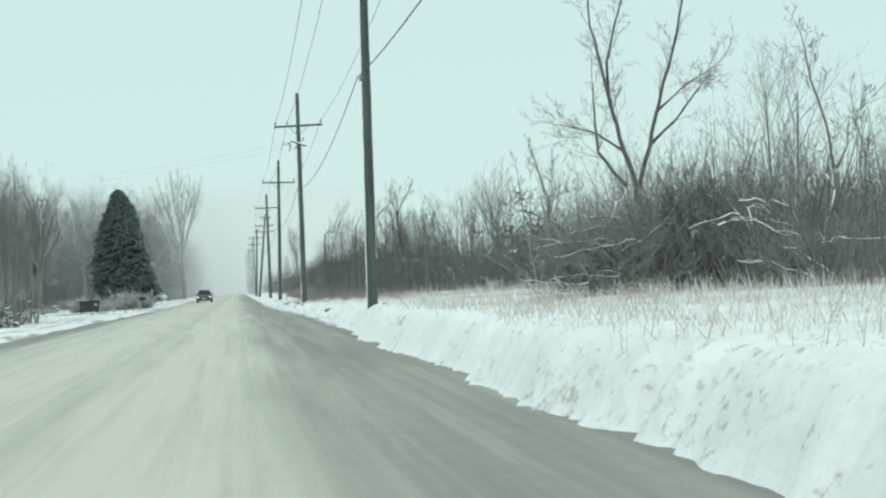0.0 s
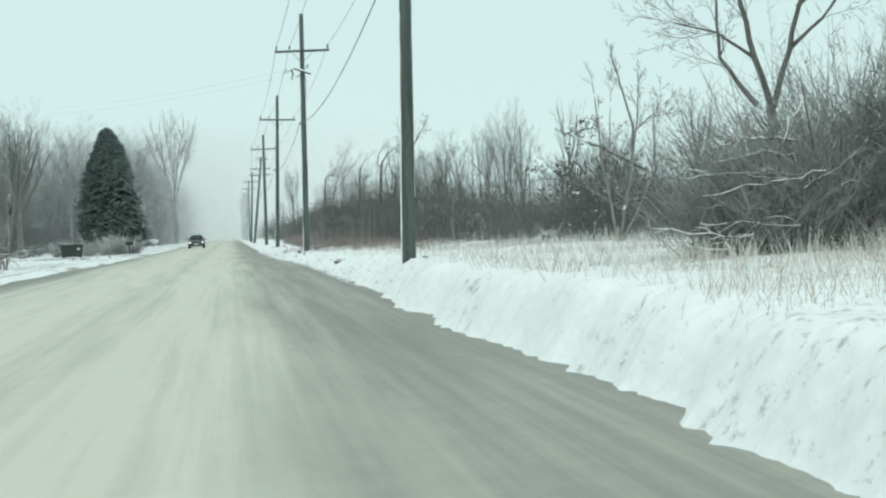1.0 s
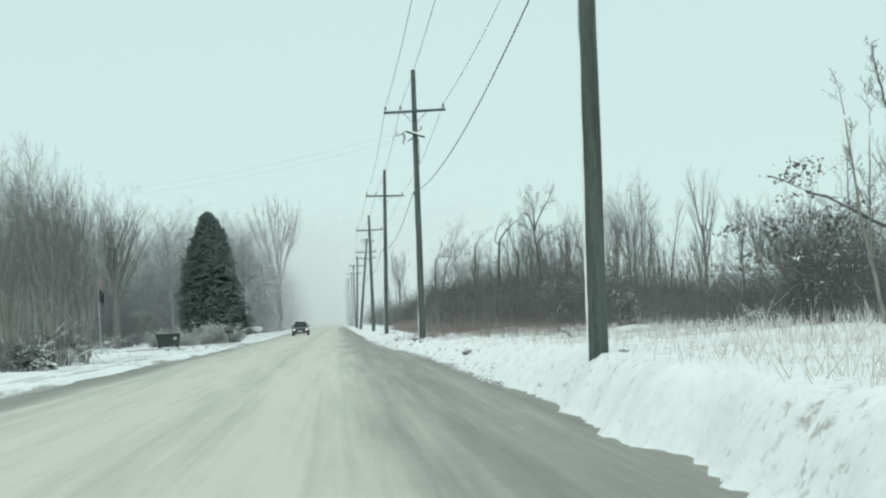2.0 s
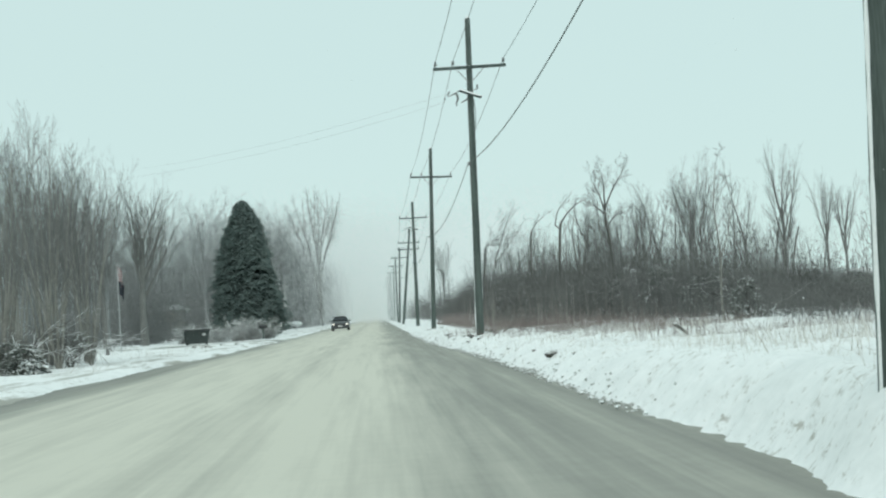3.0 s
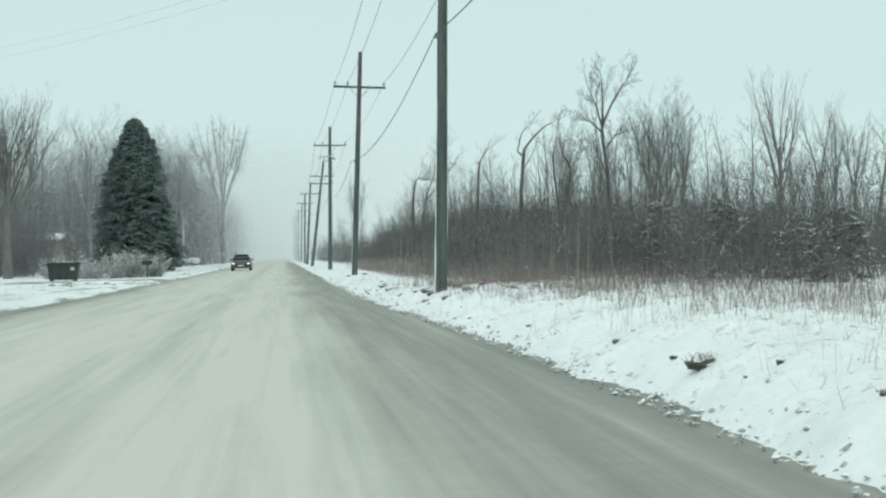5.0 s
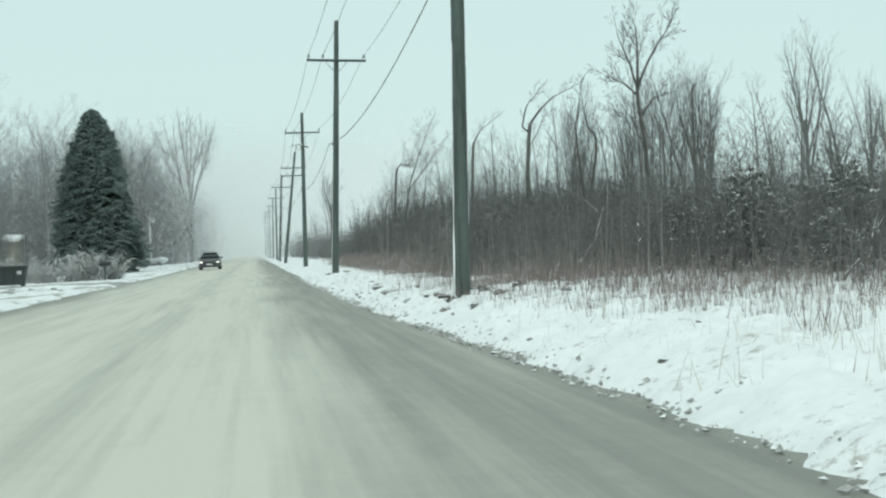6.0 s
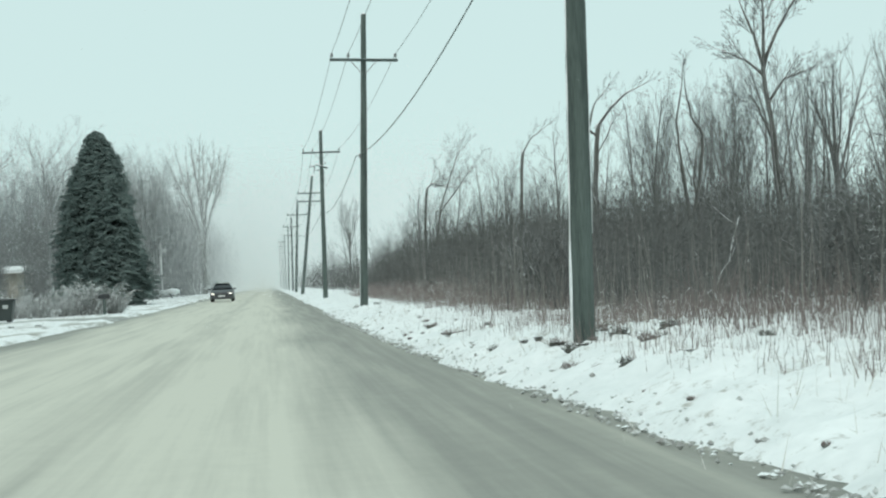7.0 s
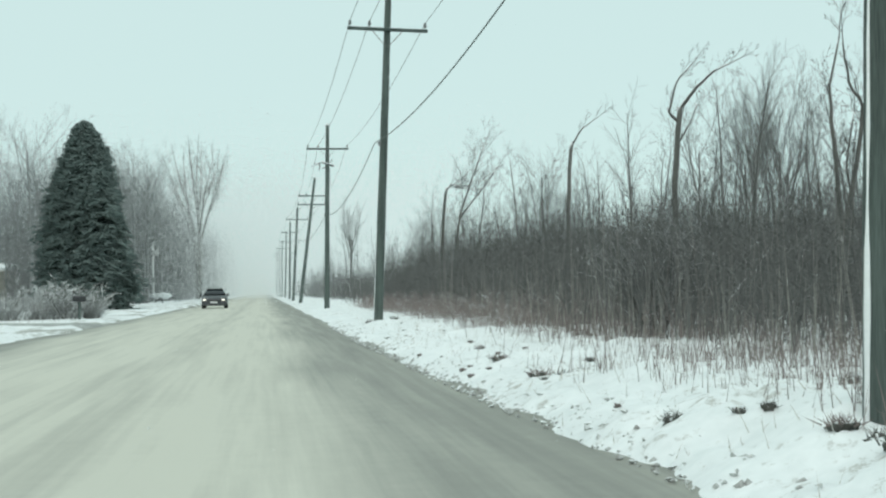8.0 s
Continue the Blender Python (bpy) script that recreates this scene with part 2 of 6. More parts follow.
# ---- mesh helpers ----
class Shape:
    """Collects vertices and faces of one mesh."""

    def __init__(self):
        self.v, self.f = [], []

    def tube(self, pts, rads, sides=6, cap=True):
        start = len(self.v)
        count = len(pts)
        for i in range(count):
            t = pts[min(i + 1, count - 1)] - pts[max(i - 1, 0)]
            if t.length < 1e-9:
                t = Vector((0, 0, 1))
            t = t.normalized()
            ref = Vector((1, 0, 0)) if abs(t.x) < 0.9 else Vector((0, 1, 0))
            u = t.cross(ref).normalized()
            w = t.cross(u)
            for k in range(sides):
                a = 2 * math.pi * k / sides
                self.v.append(pts[i] + (u * math.cos(a) + w * math.sin(a)) * rads[i])
        for i in range(count - 1):
            for k in range(sides):
                a, b = start + i * sides + k, start + i * sides + (k + 1) % sides
                self.f.append((a, b, b + sides, a + sides))
        if cap:
            self.f.append(tuple(start + k for k in reversed(range(sides))))
            self.f.append(tuple(start + (count - 1) * sides + k for k in range(sides)))

    def spike(self, p, q, r):
        """A three-sided taper from p to a point at q."""
        t = q - p
        ref = Vector((1, 0, 0)) if abs(t.x) < 0.8 * t.length else Vector((0, 1, 0))
        u = t.cross(ref).normalized() * r
        w = t.cross(u).normalized() * r
        s = len(self.v)
        self.v += [p + u, p - u * 0.5 + w * 0.87, p - u * 0.5 - w * 0.87, q]
        self.f += [(s, s + 1, s + 3), (s + 1, s + 2, s + 3), (s + 2, s, s + 3)]

    def box(self, lo, hi):
        s = len(self.v)
        for x in (lo[0], hi[0]):
            for y in (lo[1], hi[1]):
                for z in (lo[2], hi[2]):
                    self.v.append(Vector((x, y, z)))
        self.f += [(s, s + 1, s + 3, s + 2), (s + 4, s + 6, s + 7, s + 5), (s, s + 4, s + 5, s + 1), (s + 2, s + 3, s + 7, s + 6), (s, s + 2, s + 6, s + 4), (s + 1, s + 5, s + 7, s + 3)]

    def mesh(self, name, mat, smooth=False):
        me = bpy.data.meshes.new(name)
        me.from_pydata([tuple(p) for p in self.v], [], self.f)
        me.materials.append(mat)
        if smooth:
            me.polygons.foreach_set("use_smooth", [True] * len(me.polygons))
        me.update()
        return me


def piece(name, shape, mat, parent=None, label="", smooth=False):
    """One mesh object, under a thing or under a part."""
    ob = new(name, shape.mesh(name, mat, smooth))
    if parent is not None:
        ob.parent = parent
    return tagged(ob, label)


def bevelled(name, lo, hi, mat, parent=None, width=0.02, label="", shear=None):
    """A box with rounded edges; shear moves each corner first."""
    bm = bmesh.new()
    bmesh.ops.create_cube(bm, size=1)
    for v in bm.verts:
        v.co = Vector([lo[i] + (v.co[i] + 0.5) * (hi[i] - lo[i]) for i in range(3)])
        if shear:
            v.co = shear(v.co)
    bmesh.ops.bevel(bm, geom=bm.edges[:], offset=width, segments=2, affect="EDGES", profile=0.5)
    me = bpy.data.meshes.new(name)
    bm.to_mesh(me)
    bm.free()
    me.materials.append(mat)
    ob = new(name, me)
    if parent is not None:
        ob.parent = parent
    return tagged(ob, label)


def empty(name, m, label="", category="", group="", kind=""):
    ob = new(name)
    ob.empty_display_size = 0.2
    ob.matrix_basis = m
    return tagged(ob, label, category, group, kind)


def rnd(rng, a, b):
    return a + (b - a) * rng.random()


def curve_at(table, x):
    return float(np.interp(x, [p[0] for p in table], [p[1] for p in table]))


# ---- ground and road ----
EDGE_RIGHT = [(-200, 4.95), (30, 4.95), (45, 5.0), (60, 4.9), (70, 4.65), (80, 4.35), (95, 4.2), (600, 4.2)]
EDGE_LEFT = [(-200, -4.9), (72, -4.8), (84, -4.2), (110, -3.9), (600, -3.9)]
VERGE = [(-200, 0.62), (20, 0.62), (38, 0.60), (50, 0.36), (66, 0.30), (74, 0.36), (82, 0.20), (108, 0.17), (150, 0.08), (700, 0.05)]
FRONT = [(-200, 8.8), (15, 8.6), (45, 9.0), (58, 8.6), (72, 7.2), (90, 6.6), (110, 7.0), (150, 7.6), (700, 8.0)]


def smooth_step(a, b, x):
    t = np.clip((x - a) / (b - a), 0, 1)
    return t * t * (3 - 2 * t)


def ground_height(x, y):
    """The snow surface: low under the road, a lumpy ploughed rim, and a bank that rises to the woods."""
    lump = noise.noise((x * 2.3, y * 1.7, 0.3)) * 0.5 + noise.noise((x * 5.1, y * 4.3, 7.7)) * 0.34 + abs(noise.noise((x * 3.3, y * 3.0, 2.7))) * 0.3
    roll = noise.noise((x * 0.35, y * 0.22, 3.1))
    r = x - curve_at(EDGE_RIGHT, y) - 0.26 * noise.noise((y * 0.45, 1.5, 0.0)) - 0.13 * noise.noise((y * 1.9, 4.5, 0.0)) - 0.10 * noise.noise((y * 4.3, x * 2.0, 0.0))
    q = curve_at(EDGE_LEFT, y) - x - 0.3 * noise.noise((y * 0.3, 9.5, 0.0)) - 0.12 * noise.noise((y * 1.7, 2.5, 0.0))
    if r > -0.3:
        v = curve_at(VERGE, y)
        rim = float(smooth_step(-0.12, 0.35, r))
        up = float(smooth_step(-0.06, float(np.interp(y, (30, 66), (0.58, 1.25))), r))
        z = -0.10 + 0.15 * rim + (v - 0.05) * up
        z += min(max(r - 1.0, 0), 6.5) * float(np.interp(y, (40, 56), (0.015, 0.055)))
        z += lump * float(np.interp(y, (38, 52), (0.35, 1.0))) * (0.07 + 0.12 * float(smooth_step(0.1, 0.6, r)) * (1 - 0.55 * float(smooth_step(1.6, 3.2, r)))) * rim + roll * 0.10 * up
        return z
    if q > -0.3:
        rim = float(smooth_step(-0.1, 0.5, q))
        return -0.10 + 0.17 * rim + lump * 0.06 * rim + roll * 0.10 * float(smooth_step(0.5, 3, q)) - 0.006 * min(q, 20)
    return -0.10


def spaced(*stretches):
    out = []
    for a, b, step in stretches:
        count = max(1, round((b - a) / step))
        out += [a + (b - a) * i / count for i in range(count)]
    return out + [stretches[-1][1]]


def build_ground():
    xs = spaced((-1600, -200, 200), (-200, -40, 16), (-40, -12, 2.0), (-12, -6, 0.6), (-6, -3.2, 0.2), (-3.2, 3.6, 1.7), (3.6, 7.6, 0.11), (7.6, 12, 0.4), (12, 40, 2.5), (40, 200, 16), (200, 1600, 200))
    ys = spaced((-300, -20, 20), (-20, 2, 1.0), (2, 108, 0.16), (108, 190, 0.5), (190, 420, 3.0), (420, 900, 20), (900, 3000, 300))
    nx = len(xs)
    verts = [(x, y, ground_height(x, y)) for y in ys for x in xs]
    faces = [(j * nx + i, j * nx + i + 1, (j + 1) * nx + i + 1, (j + 1) * nx + i) for j in range(len(ys) - 1) for i in range(nx - 1)]
    me = bpy.data.meshes.new("ground")
    me.from_pydata(verts, [], faces)
    me.materials.append(ground_material())
    me.polygons.foreach_set("use_smooth", [True] * len(faces))
    tagged(new("ground", me), "lumpy snow-covered ground with dry litter showing through", "ground", kind="structure")


def build_road():
    xs = spaced((-5.6, -4.6, 0.5), (-4.6, 5.4, 0.5), (5.4, 6.4, 0.5))
    ys = spaced((-300, -10, 10), (-10, 140, 1.0), (140, 500, 6), (500, 3000, 100))
    nx = len(xs)
    verts = [(x, y, 0.05 * (1 - ((x - 0.5) / 5.5) ** 2) - 0.045 + 0.008 * noise.noise((x * 0.8, y * 0.3, 5))) for y in ys for x in xs]
    faces = [(j * nx + i, j * nx + i + 1, (j + 1) * nx + i + 1, (j + 1) * nx + i) for j in range(len(ys) - 1) for i in range(nx - 1)]
    me = bpy.data.meshes.new("road")
    me.from_pydata(verts, [], faces)
    me.materials.append(road_material())
    me.polygons.foreach_set("use_smooth", [True] * len(faces))
    tagged(new("road", me), "straight two-lane road under packed snow and grey slush", "road", kind="structure")


build_ground()
build_road()


# ---- utility poles and wires ----
def utility_pole(x, y, z, top, lean, arms=(9.3,), hardware=False, strip=0.0, radius=0.165, label="", lean_y=0.0, cable=5.6, slant=0.0):
    """A wooden pole with crossarm, braces and insulators; heights from the road."""
    pole = empty("utility_pole", pose(x, y, z), label or "weathered grey wooden utility pole with a crossarm", "utility pole", "utility poles along the road")
    rng = random.Random(int(y * 10))
    high = top - z

    def axis(h):
        return Vector((lean * h / high, lean_y * h / high, h))

    def girth(h):
        return radius * (1 - 0.36 * h / high)

    s = Shape()
    hs = [-0.3 + (high + 0.3) * i / 22 for i in range(23)]
    s.tube([axis(h) + Vector((rnd(rng, -1, 1), rnd(rng, -1, 1), 0)) * 0.004 for h in hs], [girth(h) * rnd(rng, 0.985, 1.015) for h in hs], 16)
    piece("shaft", s, POLE, pole, smooth=True)
    ends = []
    for a in arms:
        h = a - z
        c = axis(h) + Vector((0, -girth(h) - 0.05, 0))
        bevelled("crossarm", c + Vector((-1.22, -0.045, -0.05)), c + Vector((1.22, 0.045, 0.05)), ARM, pole, 0.012, shear=lambda v, c=c: Vector((v.x, v.y, v.z - slant * (v.x - c.x))))
        for side in (-1, 1):
            b = Shape()
            b.tube([c + Vector((side * 0.46, -0.06, -0.05)), axis(h - 0.52) + Vector((side * 0.03, -girth(h) - 0.02, 0))], [0.014, 0.014], 6)
            piece("brace", b, STEEL, pole)
        for off in (-1.14, -0.55, 1.14):
            i = Shape()
            foot = c + Vector((off, 0, 0.06 - slant * off))
            i.tube([foot + Vector((0, 0, k)) for k in (0, 0.05, 0.055, 0.09, 0.095, 0.12, 0.125, 0.16, 0.19)], [0.014, 0.014, 0.055, 0.06, 0.035, 0.05, 0.035, 0.045, 0.02], 10)
            piece("insulator", i, PORCELAIN, pole, smooth=True)
            ends.append(Matrix.Translation((x, y, z)) @ (foot + Vector((0, 0, 0.17))))
    cap = Shape()
    cap.tube([axis(high - 0.02), axis(high + 0.05), axis(high + 0.12)], [girth(high) * 0.7, girth(high) * 0.6, 0.01], 10)
    piece("snow_cap", cap, SNOW, pole, "snow cap", True)
    clamp = Shape()
    ch = cable - z
    clamp.box(axis(ch) + Vector((-girth(ch) - 0.05, -0.06, -0.06)), axis(ch) + Vector((-girth(ch) + 0.02, 0.06, 0.06)))
    piece("cable_clamp", clamp, STEEL, pole)
    if hardware:
        h = arms[0] - z - 0.87
        g = girth(h)
        o = axis(h)
        b = Shape()
        b.tube([o + Vector((-0.36, -g - 0.06, 0.12)), o + Vector((-0.30, -g - 0.06, 0.09)), o + Vector((0.30, -g - 0.06, -0.13)), o + Vector((0.36, -g - 0.06, -0.16))], [0.05, 0.062, 0.062, 0.05], 4)
        piece("bracket", b, ARM, pole, "slanting wooden bracket")
        b = Shape()
        b.tube([o + Vector((-0.34, -0.22, 0.10)), o + Vector((-0.52, -0.24, 0.0)), o + Vector((-0.78, -0.24, -0.11))], [0.02, 0.026, 0.012], 6)
        piece("cutout", b, PORCELAIN, pole, "drop-out fuse")
        b = Shape()
        b.tube([o + Vector((-0.48, -0.24, 0.0)), o + Vector((-0.45, -0.24, -0.10)), o + Vector((-0.44, -0.24, -0.20)), o + Vector((-0.50, -0.24, -0.32)), o + Vector((-0.49, -0.24, -0.44))], [0.03, 0.042, 0.034, 0.026, 0.016], 8)
        piece("cutout", b, PORCELAIN, pole, "drop-out fuse")
        b = Shape()
        b.tube([o + Vector((-g, -0.16, -0.18)), o + Vector((-0.22, -0.2, -0.26)), o + Vector((-0.34, -0.22, -0.32))], [0.03, 0.024, 0.014], 6)
        piece("cutout", b, PORCELAIN, pole, "drop-out fuse")
        b = Shape()
        b.tube([o + Vector((-0.80, -0.24, -0.08)), o + Vector((-0.74, -0.24, 0.02)), o + Vector((-0.70, -0.24, 0.10))], [0.01, 0.03, 0.01], 6)
        b.tube([o + Vector((-0.88, -0.24, -0.20)), o + Vector((-0.88, -0.24, -0.14))], [0.03, 0.03], 6)
        piece("insulator", b, PORCELAIN, pole)
        b = Shape()
        b.tube([o + Vector((g, -0.15, 0.10)), o + Vector((0.22, -0.15, 0.12)), o + Vector((0.235, -0.15, 0.16)), o + Vector((0.235, -0.15, 0.27))], [0.014, 0.018, 0.034, 0.026], 8)
        piece("arrester", b, PORCELAIN, pole)
        b = Shape()
        b.tube([o + Vector((g * 0.9, -0.05, -0.15)), o + Vector((g + 0.03, -0.05, -0.5)), axis(h - 1.2) + Vector((g + 0.02, -0.04, 0))], [0.012, 0.014, 0.012], 6)
        piece("ground_wire", b, WIRE, pole)
    if strip:
        # wind-blown snow stuck along one side of the shaft
        b = Shape()
        pts, rads = [], []
        for i in range(26):
            h = -0.15 + strip * i / 25
            pts.append(axis(h) + Vector((-girth(h) * 0.93, -girth(h) * 0.22, 0)))
            rads.append(0.028 * (0.55 + 0.6 * rng.random()) * (1 - 0.55 * i / 25))
        b.tube(pts, rads, 7)
        piece("blown_snow", b, SNOW, pole, "streak of wind-blown snow", True)
        b = Shape()
        hs = [1.15 + (strip * 0.8) * i / 20 for i in range(21)]
        b.tube([axis(q) + Vector((girth(q) * 0.95, -girth(q) * 0.15, 0)) for q in hs], [0.013 * rnd(rng, 0.4, 1.3) for q in hs], 6)
        piece("blown_snow", b, SNOW, pole, "thin streak of wind-blown snow", True)
    return pole, ends


POLES = [
    utility_pole(5.35, -5.5, 0.6, 10.9, 0.25, (9.35,), False, 3.0),
    utility_pole(5.47, 33.9, 0.58, 10.9, 0.32, (9.35,), False, 4.6, 0.13, "tall weathered wooden utility pole with snow blown onto its side", cable=6.0),
    utility_pole(5.655, 73.2, 0.42, 10.94, 0.24, (9.28,), True, 4.4, 0.14, "weathered wooden utility pole carrying fuse hardware below its crossarm", cable=6.07, slant=-0.012),
    utility_pole(5.47, 108.8, 0.14, 10.7, 0.46, (9.04,), False, 3.0, 0.145, "leaning grey wooden utility pole with a braced crossarm", slant=0.035),
    utility_pole(5.70, 149.9, 0.03, 10.86, 0.15, (9.46,), True, 0.0, 0.16),
    utility_pole(5.15, 190.0, 0.0, 10.9, 1.35, (9.35, 8.6), False, 0.0, 0.16, "strongly leaning wooden utility pole with two crossarms"),
    utility_pole(5.3, 228.0, 0.0, 10.6, 0.6, (9.2,)),
    utility_pole(5.6, 268.0, 0.0, 10.8, 0.2, (9.4,)),
    utility_pole(5.6, 309.0, 0.0, 11.0, 0.3, (9.5,)),
    utility_pole(5.6, 350.0, 0.0, 11.2, 0.1, (9.6,)),
    utility_pole(5.6, 392.0, 0.0, 11.4, 0.1, (9.8,)),
    utility_pole(5.6, 436.0, 0.0, 11.8, 0.1, (10.0,)),
    utility_pole(5.6, 482.0, 0.0, 12.2, 0.1, (10.2,)),
]


def hang(name, a, b, sag, radius, label, mat=WIRE):
    cu = bpy.data.curves.new(name, "CURVE")
    cu.dimensions, cu.bevel_depth, cu.bevel_resolution = "3D", radius, 1
    sp = cu.splines.new("POLY")
    sp.points.add(20)
    for i in range(21):
        t = i / 20
        p = a.lerp(b, t)
        sp.points[i].co = (p.x, p.y, p.z - sag * 4 * t * (1 - t), 1)
    cu.materials.append(mat)
    return tagged(new(name, cu), label, "wire", "wires between the poles")


CABLE = [6.0, 6.0, 6.07, 5.6, 5.6] + [5.6] * 8
for n, ((pa, ea), (pb, eb)) in enumerate(zip(POLES[:-1], POLES[1:])):
    for k in range(3):
        hang("power_line", ea[k], eb[k], 0.45, 0.009, "thin dark power line strung between wooden poles")
    za, zb = Vector(pa.location), Vector(pb.location)
    hang("communication_cable", Vector((za.x - 0.05, za.y - 0.17, CABLE[n])), Vector((zb.x - 0.05, zb.y - 0.17, CABLE[n + 1])), 0.66, 0.0125, "thick dark communication cable sagging between wooden poles")
P1 = Vector((5.0, 73.0, 8.4))
hang("service_wire", P1, Vector((-12.4, 104.5, 9.9)), 0.4, 0.0022, "thin service wire crossing the road to a tree")
hang("service_wire", P1 + Vector((0, 0, -0.25)), Vector((-12.4, 104.5, 9.5)), 0.4, 0.0022, "thin service wire crossing the road to a tree")


# ---- trees ----
def grow(wood, twigs, rng, p, d, length, r, level, form):
    """One branch with its children; thick wood and thin twigs go to two shapes."""
    steps = form["steps"][level]
    pts, rads, dirs = [p.copy()], [r], [d.copy()]
    tip = form["tip"][level]
    for i in range(steps):
        wob = form["wob"][level]
        d = (d + Vector((rnd(rng, -wob, wob), rnd(rng, -wob, wob), rnd(rng, -wob, wob))) + Vector((0, 0, form["lift"][level]))).normalized()
        p = p + d * (length / steps)
        pts.append(p)
        dirs.append(d)
        rads.append(r * (1 - (1 - tip) * (i + 1) / steps))
    last = level == len(form["n"])
    if last and steps == 1:
        twigs.spike(pts[0], pts[1], r)
        return
    thin = r < 0.022
    (twigs if thin else wood).tube(pts, rads, 3 if thin else (4 if r < 0.05 else 7), False)
    if last:
        return
    n = form["n"][level]
    turn = rng.random() * 6.28
    for k in range(n):
        t = form["from"][level] + (1 - form["from"][level]) * (k + rng.random() * 0.8) / n
        i = min(int(t * steps), steps - 1)
        f = t * steps - i
        at = pts[i].lerp(pts[i + 1], min(f, 1))
        turn += 2.4 + rnd(rng, -0.5, 0.5)
        base = dirs[min(i + 1, steps)]
        side = base.orthogonal().normalized()
        side.rotate(Matrix.Rotation(turn, 3, base))
        ang = radians(form["ang"][level] * rnd(rng, 0.7, 1.3))
        cd = (base * math.cos(ang) + side * math.sin(ang)).normalized()
        rr = rads[i] * form["thin"][level] * rnd(rng, 0.8, 1.1)
        grow(wood, twigs, rng, at, cd, length * form["len"][level] * (1.15 - 0.55 * t) * rnd(rng, 0.7, 1.2), max(rr, 0.004), level + 1, form)


VASE = dict(n=[8, 7, 6, 3], ang=[24, 26, 30, 34], len=[1.05, 0.46, 0.45, 0.45], thin=[0.56, 0.45, 0.5, 0.6], steps=[5, 6, 4, 2, 1], wob=[0.04, 0.10, 0.14, 0.18, 0.1], lift=[0.02, 0.05, 0.05, 0.03, 0.0], tip=[0.75, 0.2, 0.3, 0.4, 0.2])
VASE["from"] = [0.55, 0.25, 0.2, 0.2]
ROUND = dict(n=[13, 7, 6, 3], ang=[40, 38, 38, 40], len=[0.62, 0.5, 0.46, 0.45], thin=[0.46, 0.45, 0.5, 0.6], steps=[7, 5, 4, 2, 1], wob=[0.05, 0.12, 0.16, 0.2, 0.1], lift=[0.02, 0.07, 0.05, 0.03, 0.0], tip=[0.25, 0.2, 0.3, 0.4, 0.2])
ROUND["from"] = [0.28, 0.2, 0.2, 0.2]
SLIM = dict(n=[16, 6, 4], ang=[36, 34, 34], len=[0.26, 0.5, 0.5], thin=[0.38, 0.5, 0.6], steps=[9, 4, 3, 1], wob=[0.07, 0.15, 0.18, 0.1], lift=[0.02, 0.07, 0.04, 0.0], tip=[0.15, 0.25, 0.4, 0.2])
SLIM["from"] = [0.34, 0.2, 0.2]
BROOM = dict(n=[15, 8, 6, 3], ang=[27, 22, 26, 32], len=[0.85, 0.5, 0.45, 0.45], thin=[0.42, 0.45, 0.5, 0.6], steps=[6, 6, 4, 2, 1], wob=[0.03, 0.07, 0.12, 0.16, 0.1], lift=[0.02, 0.05, 0.05, 0.03, 0.0], tip=[0.45, 0.2, 0.3, 0.4, 0.2])
BROOM["from"] = [0.42, 0.2, 0.2, 0.2]
SNAG = dict(n=[6, 5, 4], ang=[42, 40, 36], len=[0.3, 0.5, 0.5], thin=[0.4, 0.5, 0.6], steps=[7, 4, 3, 1], wob=[0.08, 0.18, 0.2, 0.1], lift=[0.01, 0.05, 0.03, 0.0], tip=[0.5, 0.3, 0.4, 0.2])
SNAG["from"] = [0.3, 0.2, 0.2]
ARCH = dict(n=[6, 5], ang=[26, 30], len=[0.4, 0.5], thin=[0.55, 0.6], steps=[7, 4, 1], wob=[0.12, 0.18, 0.1], lift=[-0.14, -0.10, -0.1], tip=[0.3, 0.4, 0.2])
ARCH["from"] = [0.3, 0.3]
SPRAY = dict(n=[4, 4, 3], ang=[34, 36, 36], len=[0.5, 0.5, 0.5], thin=[0.5, 0.5, 0.6], steps=[5, 4, 2, 1], wob=[0.16, 0.18, 0.2, 0.1], lift=[0.05, 0.04, 0.02, 0.0], tip=[0.2, 0.3, 0.4, 0.2])
SPRAY["from"] = [0.2, 0.2, 0.2]


def tree_proto(seed, form, height, girth, bark=BARK, twig=TWIG, stems=1, spread=0.0):
    """Trunk and crown meshes for a tree of about that height."""
    rng = random.Random(seed)
    wood, twigs = Shape(), Shape()
    share = {id(VASE): 0.42, id(BROOM): 0.58, id(ROUND): 0.8, id(SLIM): 0.95, id(SNAG): 1.0, id(ARCH): 1.0}[id(form)]
    for k in range(stems):
        a = 6.28 * k / stems + rng.random()
        d = Vector((math.cos(a) * spread, math.sin(a) * spread, 1)).normalized()
        o = Vector((math.cos(a), math.sin(a), 0)) * (girth * 1.5 if stems > 1 else 0)
        grow(wood, twigs, rng, o + Vector((0, 0, -0.15)), d, height * share * (rnd(rng, 0.75, 1.1) if stems > 1 else 1), girth, 0, form)
    if not twigs.f:
        twigs.spike(Vector((0, 0, height * 0.5)), Vector((0.1, 0, height * 0.55)), 0.01)
    tops = max(max(v.z for v in twigs.v), max(v.z for v in wood.v)) if wood.v else max(v.z for v in twigs.v)
    for v in wood.v + twigs.v:
        v *= height / tops
    return wood.mesh("trunk", bark, True) if wood.v else None, twigs.mesh("crown", twig)


